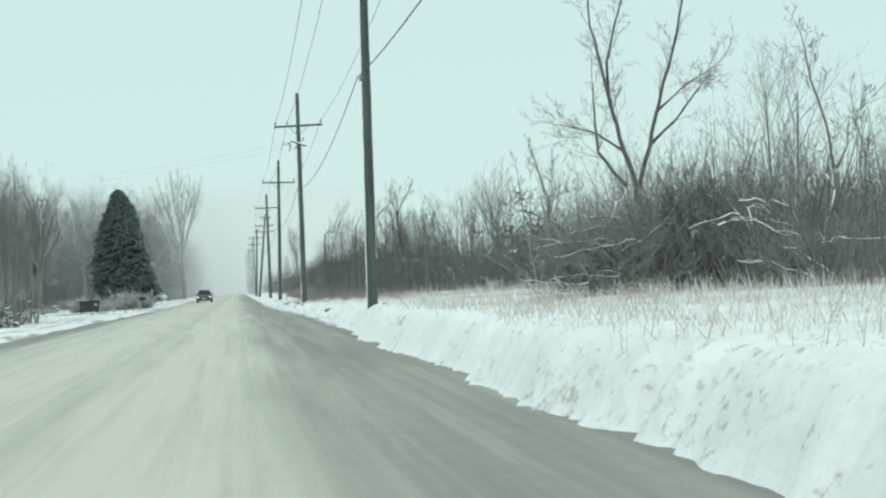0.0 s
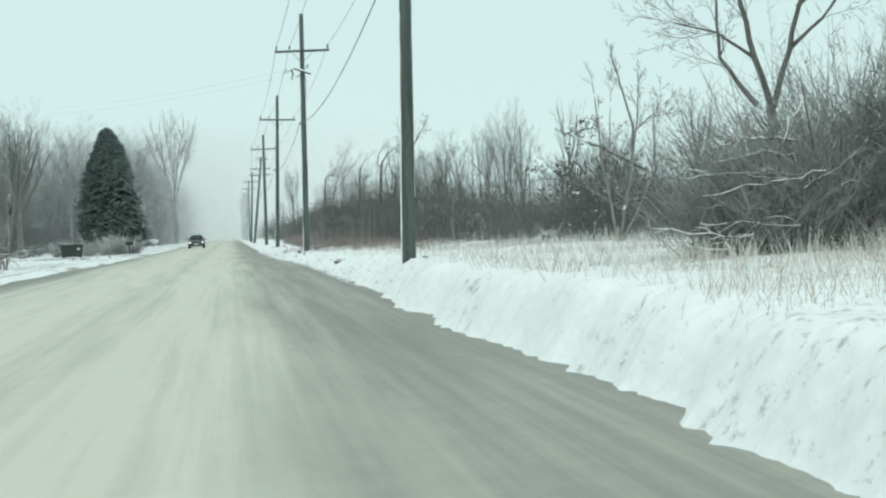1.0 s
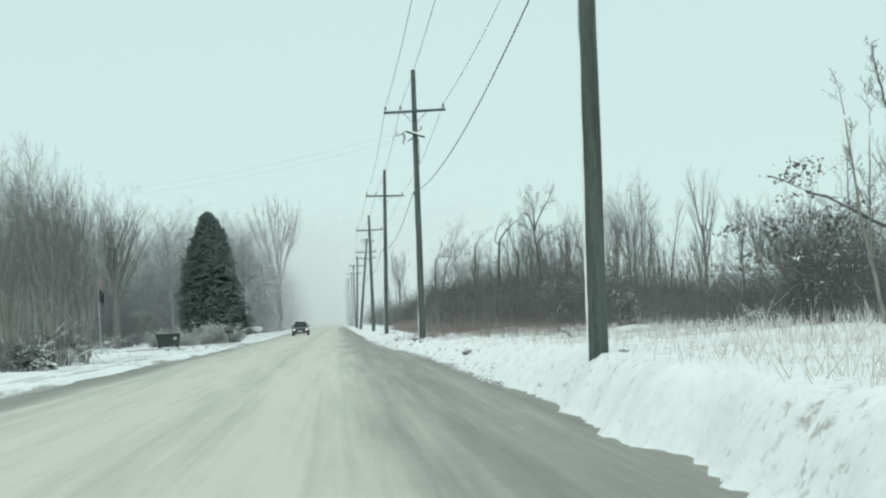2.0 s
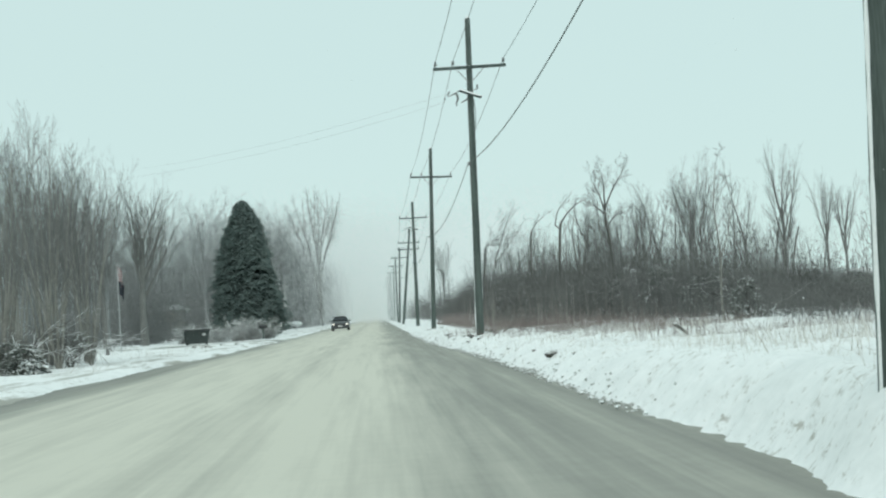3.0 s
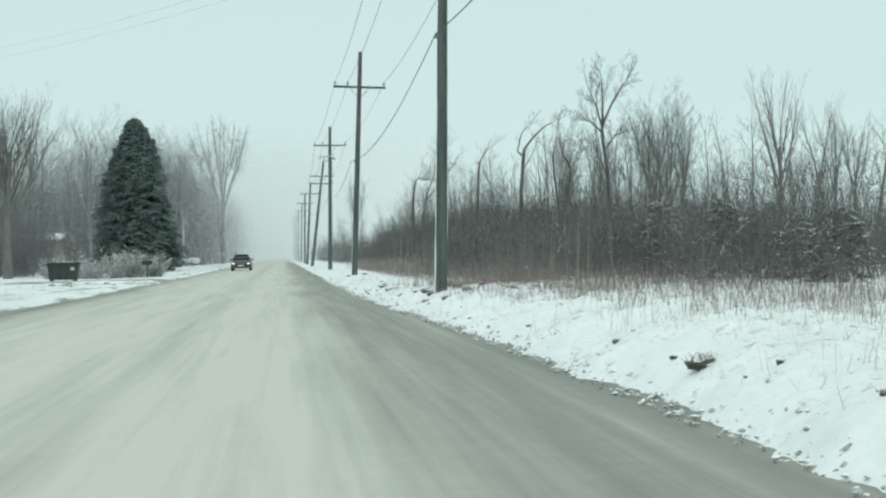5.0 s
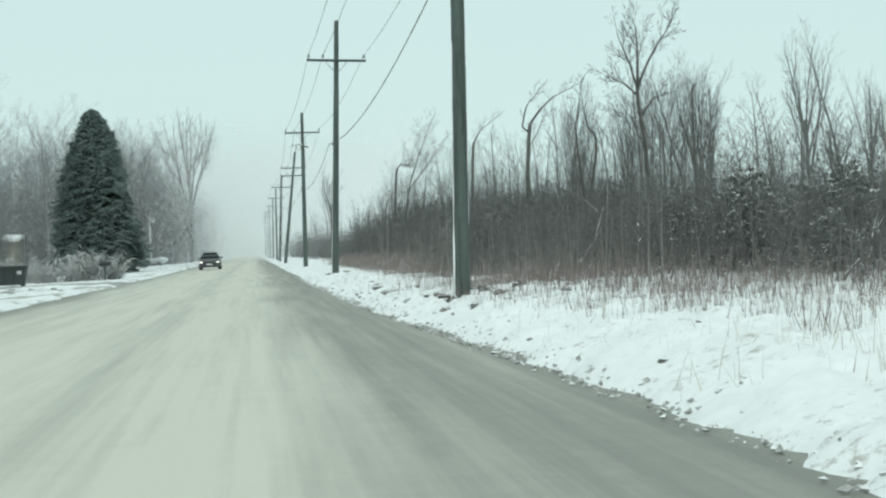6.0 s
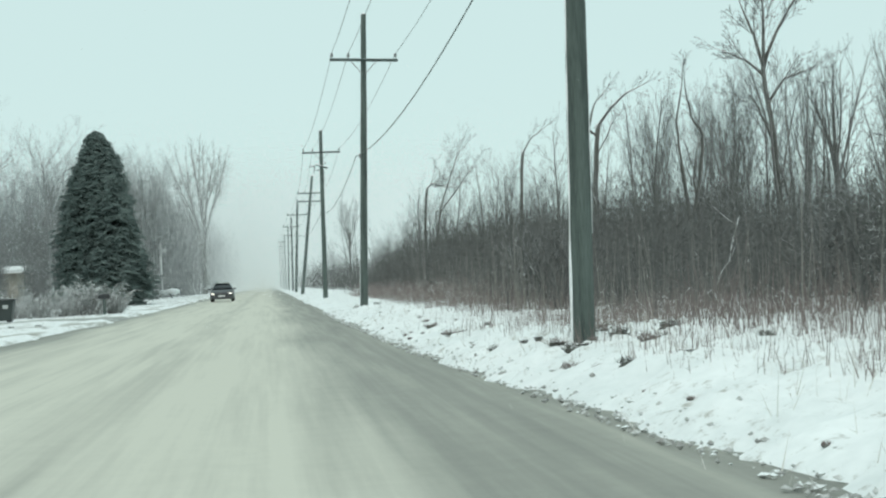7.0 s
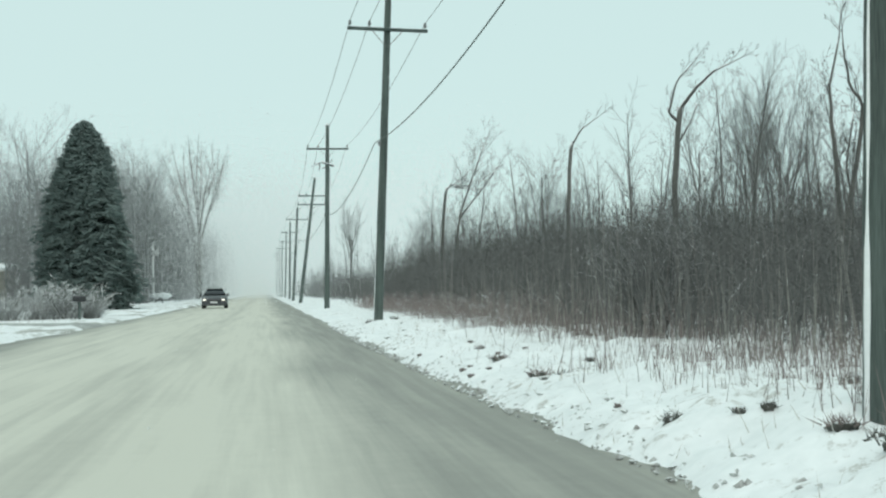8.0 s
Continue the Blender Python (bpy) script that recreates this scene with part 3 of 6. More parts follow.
def tree(proto, x, y, label, category="tree", group="", height=1.0, turn=0.0, tilt=(0, 0), name="bare_tree", z=None, wide=1.0, coat=None):
    zz = ground_height(x, y) if z is None else z
    m = pose(x, y, zz, tilt[0], tilt[1], turn) @ Matrix.Diagonal((height * wide, height * wide, height, 1))
    top = empty(name, m, label, category, group)
    for nm, me in zip(("trunk", "crown"), proto):
        if me is not None:
            ob = new(nm, me)
            ob.parent = top
            if coat:
                ob.material_slots[0].link = "OBJECT"
                ob.material_slots[0].material = coat
    return top


P_ROUND = [tree_proto(11 + i, ROUND, 10, 0.12, BARK_FAR) for i in range(3)]
P_VASE = [tree_proto(21 + i, VASE, 10, 0.125, BARK_FAR) for i in range(3)]
P_BROOM = [tree_proto(91 + i, BROOM, 10, 0.13, BARK_FAR) for i in range(2)]
P_BIG = [tree_proto(95 + i, BROOM, 13.5, 0.31, BARK_FAR) for i in range(2)]
P_SLIM = [tree_proto(31 + i, SLIM, 10, 0.10, BARK_FAR) for i in range(5)]
P_SNAG = [tree_proto(41 + i, SNAG, 6, 0.10) for i in range(3)]
P_CLUMP = [tree_proto(51 + i, SLIM, 8, 0.05, BARK_PALE, TWIG, 6, 0.16) for i in range(2)]
P_ARCH = [tree_proto(71 + i, ARCH, 2.6, 0.016, BARK, TWIG_SNOWY, 10, 0.75) for i in range(4)]
P_SHRUB = [tree_proto(81 + i, ROUND, 2.6, 0.03, BARK, TWIG, 7, 0.5) for i in range(3)]

def limbed_tree(x, y, limbs, twigs, label, seed, name="bare_tree", bark=BARK, category="tree", sides=8, least=0.006):
    """A tree from its main limbs: each two radii and points (metres aside of x, height over the road); twigs: their size and number a limb."""
    rng = random.Random(seed)
    zero = ground_height(x, y)
    t = empty(name, pose(x, y, zero), label, category)
    wood, fine = Shape(), Shape()
    for i, (r0, r1, pts) in enumerate(limbs):
        path = [Vector((u, 0, v - zero)) for u, v in pts]
        if i == 0:
            path[0].z = -0.15
        sway = rnd(rng, -0.5, 0.5) if i else 0.0
        full = []
        for a, b in zip(path[:-1], path[1:]):
            full += [a.lerp(b, k / 3) for k in range(3)]
        full.append(path[-1])
        count = len(full) - 1
        full = [p + Vector((rnd(rng, -1, 1) * r0 * 0.35, sway * (k / count) ** 1.5 + rnd(rng, -1, 1) * r0 * 0.35, rnd(rng, -1, 1) * r0 * 0.3)) for k, p in enumerate(full)]
        s = Shape()
        s.tube(full, [r0 + (r1 - r0) * k / count for k in range(count + 1)], sides)
        piece("trunk" if i == 0 else "limb", s, bark, t, smooth=True)
        if i == 0:
            continue
        for k in range(twigs[1]):
            j = rng.randrange(count // 3, count)
            d = (full[j + 1] - full[j]).normalized()
            side = d.orthogonal().normalized()
            side.rotate(Matrix.Rotation(rng.random() * 6.28, 3, d))
            grow(wood, fine, rng, full[j], (d + side * rnd(rng, 0.4, 0.9)).normalized(), twigs[0] * rnd(rng, 0.5, 1.2), max(0.3 * (r0 + (r1 - r0) * j / count), least), 0, SPRAY)
        grow(wood, fine, rng, full[-1], (full[-1] - full[-2]).normalized(), twigs[0], r1, 0, SPRAY)
    base = len(fine.v)
    fine.v, fine.f = fine.v + wood.v, fine.f + [tuple(i + base for i in f) for f in wood.f]
    piece("crown", fine, TWIG, t)
    return t


# trees picked out along the right-hand woods
limbed_tree(11.3, 31.2, [
    (0.11, 0.085, [(-0.01, 0.29), (0.00, 1.68), (0.03, 2.94)]),
    (0.062, 0.014, [(0.03, 2.88), (-0.24, 3.72), (-0.44, 4.62), (-0.67, 5.64), (-0.88, 6.54), (-0.95, 7.81)]),
    (0.055, 0.014, [(0.03, 2.88), (0.35, 3.82), (0.62, 4.82), (1.02, 5.96), (1.30, 7.10), (1.47, 7.86)]),
    (0.05, 0.012, [(-0.23, 2.96), (-0.53, 3.35), (-0.83, 3.75), (-0.87, 4.63), (-0.87, 5.39)]),
    (0.04, 0.010, [(0.38, 3.88), (0.98, 4.36), (1.55, 4.97), (2.19, 5.65)]),
    (0.035, 0.010, [(-0.24, 3.74), (-0.80, 4.19), (-1.43, 4.41)]),
    (0.035, 0.010, [(0.53, 4.57), (1.30, 5.18), (1.85, 5.47)]),
    (0.04, 0.010, [(-0.50, 4.75), (-0.50, 5.76), (-0.24, 6.64), (0.11, 7.65)]),
], (1.0, 8), "large bare crooked tree with forked dark limbs", 101)
limbed_tree(12.1, 84.1, [
    (0.060, 0.045, [(-0.15, 0.30), (-0.02, 1.83), (-0.10, 3.49), (-0.27, 4.95)]),
    (0.038, 0.012, [(-0.24, 4.90), (-0.43, 5.55), (-0.72, 6.15)]),
    (0.042, 0.012, [(-0.23, 4.92), (-0.25, 5.75), (-0.31, 6.35)]),
    (0.038, 0.012, [(-0.24, 4.95), (0.01, 5.60), (0.25, 6.05), (0.46, 6.35)]),
    (0.03, 0.010, [(-0.18, 4.21), (0.10, 4.67), (0.43, 4.78)]),
    (0.03, 0.010, [(-0.24, 4.76), (-0.55, 5.11), (-0.83, 5.30)]),
    (0.025, 0.008, [(-0.14, 3.49), (-0.41, 4.16), (-0.62, 4.39)]),
], (0.75, 9), "tall dark bare tree with spreading crooked limbs", 102)
limbed_tree(11.2, 86.9, [
    (0.075, 0.06, [(0.15, 0.45), (0.13, 1.12), (0.02, 1.50), (-0.13, 2.15)]),
    (0.05, 0.014, [(-0.13, 2.10), (-0.18, 2.55), (-0.23, 2.78), (-0.33, 3.38), (-0.41, 4.2), (-0.30, 4.9)]),
    (0.05, 0.014, [(-0.10, 2.05), (0.0, 2.4), (0.18, 3.53), (0.19, 3.91), (-0.08, 4.3), (-0.2, 4.8)]),
    (0.035, 0.010, [(0.02, 1.7), (0.10, 2.32), (0.05, 3.0), (0.25, 3.9)]),
], (0.7, 7), "dark bare tree with snaking upright limbs", 109)
limbed_tree(11.75, 98.2, [
    (0.085, 0.065, [(-0.04, 0.45), (-0.04, 1.64), (-0.06, 3.50), (0.07, 5.37)]),
    (0.045, 0.012, [(0.07, 5.30), (0.50, 5.85), (0.95, 6.22), (1.50, 6.50)]),
    (0.04, 0.012, [(0.02, 5.03), (-0.19, 5.23), (-0.07, 5.90), (0.25, 6.30)]),
    (0.022, 0.008, [(-0.02, 4.43), (0.36, 5.03), (0.58, 5.50)]),
], (0.6, 4), "snapped dead tree with its crown bent aside", 103, "broken_tree", category="dead tree")
limbed_tree(11.4, 108.5, [
    (0.07, 0.05, [(-0.19, 0.0), (-0.11, 2.69), (-0.04, 4.77), (0.06, 5.56)]),
    (0.03, 0.008, [(0.04, 5.49), (0.37, 6.01), (0.87, 6.38)]),
], (0.5, 3), "thin snapped dead tree standing in brush", 104, "broken_tree", category="dead tree")
limbed_tree(10.6, 132.3, [
    (0.08, 0.06, [(-0.27, 0.0), (-0.22, 2.01), (-0.21, 4.13), (-0.03, 5.93)]),
    (0.05, 0.03, [(-0.06, 5.82), (0.24, 6.03), (0.72, 5.97)]),
    (0.06, 0.012, [(0.18, 1.48), (0.62, 4.65), (1.30, 6.5), (1.85, 7.9)]),
    (0.04, 0.012, [(0.62, 4.52), (1.79, 5.97), (2.39, 6.77)]),
], (1.4, 16), "broken dead tree hooked over among bare limbs", 105, "broken_tree", category="dead tree")
limbed_tree(-9.5, 325.0, [
    (0.39, 0.34, [(0.00, 0.00), (-0.26, 5.58), (-0.44, 11.16)]),
    (0.27, 0.06, [(-0.44, 11.16), (-1.67, 16.83), (-3.78, 24.27)]),
    (0.30, 0.08, [(0.26, 0.00), (0.22, 12.09), (-0.35, 18.69), (-1.23, 25.67)]),
    (0.23, 0.06, [(0.22, 11.16), (1.32, 18.69), (2.73, 24.64)]),
    (0.19, 0.06, [(0.44, 10.23), (2.64, 17.67), (4.05, 21.86)]),
    (0.19, 0.06, [(-0.44, 9.77), (-2.64, 15.90), (-4.31, 20.09)]),
    (0.16, 0.06, [(0.18, 13.02), (0.62, 18.60), (0.88, 24.18)]),
    (0.14, 0.06, [(-1.14, 14.42), (-1.94, 18.60), (-2.29, 23.71)]),
    (0.14, 0.06, [(0.88, 15.81), (2.29, 19.53), (3.43, 23.25)]),
    (0.14, 0.06, [(-1.06, 13.95), (-2.99, 17.67), (-4.66, 22.32)]),
    (0.14, 0.06, [(1.41, 13.95), (3.34, 18.60), (4.58, 23.71)]),
    (0.14, 0.06, [(0.26, 15.35), (-0.18, 20.46), (0.18, 25.85)]),
], (3.4, 24), "very tall bare tree with upswept limbs", 106, bark=BARK, least=0.022)
for x, y, h, k in [(14.6, 31.5, 0.60, 1), (15.8, 33.0, 0.58, 2)]:
    tree(P_ROUND[k], x, y, "grey bare tree behind snow-laden brush", "tree", "bare trees in the woods", h, 70 * k + 40, wide=0.8, coat=TWIG_HAZED)
limbed_tree(13.1, 24.6, [
    (0.06, 0.045, [(0.0, 0.6), (0.10, 1.7), (0.02, 2.7)]),
    (0.032, 0.010, [(0.02, 2.65), (-0.12, 3.5), (-0.42, 4.3), (-0.60, 4.9)]),
    (0.030, 0.010, [(0.02, 2.65), (0.30, 3.1), (0.42, 3.6), (0.95, 4.0)]),
    (0.026, 0.008, [(0.08, 2.0), (0.50, 2.5), (0.62, 3.2), (0.56, 3.7)]),
], (0.7, 7), "slender bare tree with curved limbs behind the brush", 107, bark=BARK_PALE)
tree(tree_proto(111, BROOM, 11.6, 0.10, BARK_FAR, TWIG, 2, 0.03), 25.8, 129.0, "round-crowned bare tree with many upright limbs", height=1.0, turn=30, wide=1.15)
tree(P_VASE[0], 27.0, 111.0, "bare tree with upswept limbs over the woods", height=0.98, turn=80, wide=0.6)
tree(P_VASE[1], 28.6, 108.0, "bare tree with upswept limbs over the woods", height=0.76, turn=10, wide=0.55)
tree(P_VASE[2], 30.0, 109.0, "bare tree with upswept limbs over the woods", height=0.74, turn=190, wide=0.6)
tree(P_VASE[2], 18.8, 100.0, "bare tree with upswept limbs over the woods", height=0.7, turn=250, wide=0.5)
limbed_tree(9.65, 55.7, [
    (0.024, 0.017, [(0.0, 0.5), (-0.02, 1.2), (0.02, 1.9), (-0.01, 2.6)]),
    (0.016, 0.006, [(-0.01, 2.55), (-0.10, 3.1), (-0.06, 3.9)]),
    (0.014, 0.006, [(0.02, 1.95), (0.22, 2.5), (0.30, 3.1)]),
], (0.4, 4), "slender pale bare tree at the edge of the woods", 112, "sapling", BARK_PALE)
tree(P_VASE[1], 13.4, 84.5, "bare upswept tree among brush", height=0.52, turn=200, wide=0.7)
tree(P_BROOM[1], 13.0, 96.5, "dense many-stemmed bare tree among brush", height=0.62, turn=15, wide=0.55)
tree(P_BROOM[0], 13.9, 99.5, "dense many-stemmed bare tree among brush", height=0.6, turn=115, wide=0.6)
tree(P_ROUND[1], 14.6, 92.0, "dense many-stemmed bare tree among brush", height=0.62, turn=215, wide=0.7)
tree(P_BROOM[1], 12.6, 88.5, "dense many-stemmed bare tree among brush", height=0.5, turn=300, wide=0.6)
tree(P_SLIM[1], 11.6, 83.0, "thin bare tree among brush", height=0.56, turn=120)
tree(P_VASE[2], 11.6, 224.0, "bare vase-shaped tree beside the poles", height=1.12, turn=60, wide=0.7)
limbed_tree(10.0, 36.3, [
    (0.045, 0.034, [(-0.02, 0.55), (0.08, 1.0), (0.17, 1.42)]),
    (0.034, 0.014, [(0.17, 1.38), (0.32, 2.15), (0.36, 3.0), (0.12, 3.7), (-0.02, 4.1)]),
    (0.034, 0.010, [(0.0, 0.6), (-0.10, 1.4), (-0.24, 2.2), (-0.32, 3.3), (-0.34, 3.7)]),
    (0.030, 0.010, [(0.02, 0.6), (0.40, 1.3), (0.66, 1.95)]),
    (0.020, 0.008, [(0.36, 2.4), (0.50, 3.15), (0.56, 3.7)]),
    (0.018, 0.007, [(0.37, 2.85), (0.68, 3.15), (0.88, 3.35)]),
    (0.018, 0.007, [(-0.14, 1.6), (-0.12, 2.6), (-0.08, 3.5)]),
], (0.55, 6), "pale-stemmed young tree forking low above the snow", 108, "young_tree", BARK_PALE)

# woods on both sides
rng = random.Random(5)
SKYLINE = [(20, 5.2), (40, 5.4), (60, 6.0), (75, 5.4), (88, 6.4), (100, 8.0), (125, 7.8), (140, 7.6), (160, 10.0), (200, 9.5), (340, 12.0)]
for k in range(110):
    y = 76 + 250 * rng.random() ** 1.4 if k > 34 else rnd(rng, 24, 80)
    deep = rng.random() ** 1.3
    x = curve_at(FRONT, y) + 3.2 + deep * 24
    if y < 78:
        x = 15 + 24 * deep
    far = (x - 2) / (curve_at(FRONT, y) + 6)
    h = curve_at(SKYLINE, y) / 10 * rnd(rng, 0.55, 0.9 if y < 125 else 1.0) * (0.72 + 0.28 * far if y > 78 else 1.0)
    f = rng.random()
    if f < 0.56:
        tree(rng.choice(P_SLIM), x, y, "slim bare tree in the roadside woods", "tree", "slender trees in the woods", h, rnd(rng, 0, 360), (rnd(rng, -5, 5), rnd(rng, -5, 5)), name="slender_tree")
    elif f < 0.84:
        tree(rng.choice(P_ROUND), x, y, "bare branching tree in the roadside woods", "tree", "bare trees in the woods", h * 0.9, rnd(rng, 0, 360))
    elif f < 0.89:
        tree(rng.choice(P_VASE), x, y, "bare upswept tree in the roadside woods", "tree", "bare trees in the woods", h * 0.95, rnd(rng, 0, 360), wide=0.8)
    else:
        tree(rng.choice(P_SNAG), x, y, "dead bare tree in the roadside woods", "tree", "bare trees in the woods", h * 1.4, rnd(rng, 0, 360), (rnd(rng, -9, 9), rnd(rng, -9, 9)))
for k in range(12):
    x, y = rnd(rng, 11.8, 17), rnd(rng, 68, 86)
    tree(rng.choice(P_SLIM), x, y, "slim bare tree among the junipers", "tree", "slender trees in the woods", rnd(rng, 0.24, 0.40), rnd(rng, 0, 360), (rnd(rng, -5, 5), rnd(rng, -5, 5)), name="slender_tree")
for k in range(52):
    x, y = rnd(rng, 12.0, 19), rnd(rng, 86, 124)
    tree(rng.choice(P_SLIM), x, y, "slim bare tree in the dense roadside woods", "tree", "slender trees in the woods", rnd(rng, 0.44, 0.74) * (0.85 + 0.03 * (x - 13)), rnd(rng, 0, 360), (rnd(rng, -4, 4), rnd(rng, -4, 4)), name="slender_tree")
for k in range(46):
    y = rnd(rng, 112, 178)
    x = curve_at(FRONT, y) + rnd(rng, 3.5, 12)
    tree(rng.choice(P_SLIM + P_ROUND), x, y, "slim bare tree in the dense roadside woods", "tree", "bare trees in the woods", rnd(rng, 0.42, 0.66), rnd(rng, 0, 360), (rnd(rng, -4, 4), rnd(rng, -4, 4)))
# far trees take the paler coat that has haze in its colour
for k in range(56):
    y = 222 + 300 * rng.random() ** 1.5
    x = -10.8 - (8 + 0.03 * (y - 220)) * rng.random()
    tree(rng.choice(P_ROUND + P_BROOM), x, y, "tall bare tree in the far woods across the road", "tree", "bare trees across the road", rnd(rng, 1.5, 1.95) + 0.0012 * (y - 220), rnd(rng, 0, 360), wide=rnd(rng, 0.8, 1.1), coat=TWIG_HAZED)
for k in range(18):
    x, y = rnd(rng, -30, -18), rnd(rng, 118, 176)
    if not (148 < y and x > -27) and abs(x - 2.2 + 26.4 * (y - 60) / 152) > 1.5:
        tree(rng.choice(P_BROOM + P_ROUND), x, y, "tall bare tree in the woods across the road", "tree", "bare trees across the road", rnd(rng, 1.1, 1.4), rnd(rng, 0, 360), coat=TWIG_HAZED)
for k in range(26):
    x, y = -16 - 16 * rng.random(), rnd(rng, 182, 262)
    tree(rng.choice(P_ROUND), x, y, "tall bare tree behind the spruce", "tree", "bare trees across the road", rnd(rng, 1.5, 1.9), rnd(rng, 0, 360), coat=TWIG_HAZED)
for k in range(64):
    y = rnd(rng, 100, 300)
    x = -14.5 - 34 * rng.random() ** 1.3
    if -23 < x and 148 < y < 196:
        x -= 9
    if y < 135:
        x -= 6
    if abs(x - 2.2 + 26.4 * (y - 60) / 152) < 1.5 and y < 214:
        x -= 4
    h = rnd(rng, 1.05, 1.42) + 0.0022 * max(y - 170, 0)
    proto = rng.choice(P_ROUND + P_ROUND + P_VASE + P_SLIM)
    # beyond y 150 the coat's paler colour stands in for haze
    tree(proto, x, y, "tall bare tree in the woods across the road", "tree", "bare trees across the road", h, rnd(rng, 0, 360), coat=TWIG_HAZED if y > 150 else None)
tree(P_BIG[0], -16.0, 140.0, "large bare tree with a stout trunk on snowy ground", height=1.0, turn=100)
tree(P_BIG[1], -19.4, 142.0, "large bare tree with many upright limbs", height=1.05, turn=220, wide=0.85)
tree(P_BIG[1], -15.6, 113.0, "tall bare tree with a stout trunk behind the flagpole", height=0.95, turn=120, wide=0.8)
tree(P_BIG[0], -18.6, 118.0, "tall bare tree with a stout trunk behind the flagpole", height=0.95, turn=60, wide=0.8)
tree(P_SLIM[2], -12.4, 104.5, "slim bare trunk beside the flagpole", height=1.05, turn=40)
for i, (x, y, h) in enumerate([(-8.7, 75.5, 1.05), (-9.6, 77.5, 1.15), (-8.3, 79.0, 0.9), (-10.8, 76.0, 1.2), (-10.2, 81.0, 1.2), (-11.6, 79.0, 1.3), (-12.5, 84.0, 1.4), (-13.5, 90.0, 1.45), (-9.2, 83.0, 1.1), (-11.0, 86.0, 1.35)]):
    tree(P_CLUMP[i % 2], x, y, "clump of pale upright young trees by the road", "tree", "young trees by the road", h, 70 * i, name="young_tree_clump", wide=0.75)


# ---- spruce and junipers ----
def conifer(x, y, high, wide, seed, mat, label, count, name="spruce_tree", shoulder=0.6, blunt=0.55, thick=0.016):
    """A trunk and a crown of many drooping boughs set with needle sprays, widest below and rounded above."""
    rng = random.Random(seed)
    t = empty(name, pose(x, y, ground_height(x, y)), label, "conifer")
    s = Shape()
    s.tube([Vector((0, 0, -0.2)), Vector((0, 0, high * 0.5)), Vector((0, 0, high * 0.95))], [wide * 0.045, wide * 0.03, 0.02], 8)
    piece("trunk", s, BARK, t, smooth=True)
    c = Shape()
    for i in range(count):
        u = 1 - (1 - rng.random()) ** 0.8
        r = wide * 0.5 * min(1, ((1 - u) / shoulder) ** blunt) * (0.86 if u < 0.06 else 1) * rnd(rng, 0.68, 1.09)
        a = rng.random() * 6.28
        r *= 1 + 0.12 * math.sin(3 * a + 9 * u) + 0.09 * math.sin(7 * a - 23 * u)
        h = high * (0.04 + 0.95 * u)
        out = Vector((math.cos(a), math.sin(a), 0))
        side = Vector((-out.y, out.x, 0))
        rise = -0.35 + 0.9 * u
        for j in range(5):
            f = 0.48 + 0.52 * (j + rng.random()) / 5
            q = Vector((0, 0, h)) + out * r * f + Vector((0, 0, rise * r * f * 0.4 - 0.12 * r * f * f))
            for w in range(3):
                e = q + (out * rnd(rng, 0.0, 0.13) + side * rnd(rng, -0.10, 0.10) + Vector((0, 0, rnd(rng, -0.07, 0.04)))) * wide * (0.3 + 0.7 * min(1, 3.5 * (1 - u))) * 0.75
                c.spike(q, e, thick * wide * rnd(rng, 0.6, 1.2))
    piece("crown", c, mat, t)
    return t


conifer(-10.85, 173.0, 13.9, 7.1, 3, NEEDLE, "large dense dark-green spruce tree across the road", 4200, shoulder=0.84, blunt=0.56, thick=0.0135)
jr = random.Random(8)
for x, y, h, w in [(11.4, 64.2, 2.1, 1.5), (11.9, 72.5, 1.9, 1.3), (11.2, 77.5, 1.6, 1.0), (10.9, 58.5, 1.7, 1.0), (10.8, 75.5, 1.3, 0.8), (10.5, 68.5, 1.2, 0.9), (12.9, 69, 2.1, 1.4), (11.3, 70.3, 2.3, 1.5), (12.2, 74.5, 2.6, 1.7), (11.6, 67, 2.1, 1.4), (13.0, 72, 2.6, 1.6), (10.3, 71.6, 2.8, 1.5), (10.8, 73.6, 3.0, 1.6), (10.2, 75.0, 2.3, 1.2), (11.0, 69.4, 2.7, 1.5), (10.5, 77.2, 2.4, 1.3), (-8.9, 71.5, 1.7, 1.7), (-9.8, 73.0, 1.9, 1.6)]:
    j = conifer(x, y, h * 0.58, w, int(y * 7), JUNIPER, "low dark juniper shrub dusted with snow", 150, "juniper_shrub", 1.0, 0.5, 0.026)
    tagged(j, category="shrub", group="junipers at the woods' edge")


# ---- brush, grass and falling snow ----
def triangles(name, verts, mat):
    """One mesh of loose triangles from an array of shape (n, 3, 3)."""
    n = len(verts)
    me = bpy.data.meshes.new(name)
    me.vertices.add(n * 3)
    me.vertices.foreach_set("co", verts.reshape(-1).astype(np.float32))
    me.loops.add(n * 3)
    me.loops.foreach_set("vertex_index", np.arange(n * 3, dtype=np.int32))
    me.polygons.add(n)
    me.polygons.foreach_set("loop_start", np.arange(0, n * 3, 3, dtype=np.int32))
    me.materials.append(mat)
    me.update(calc_edges=True)
    return me


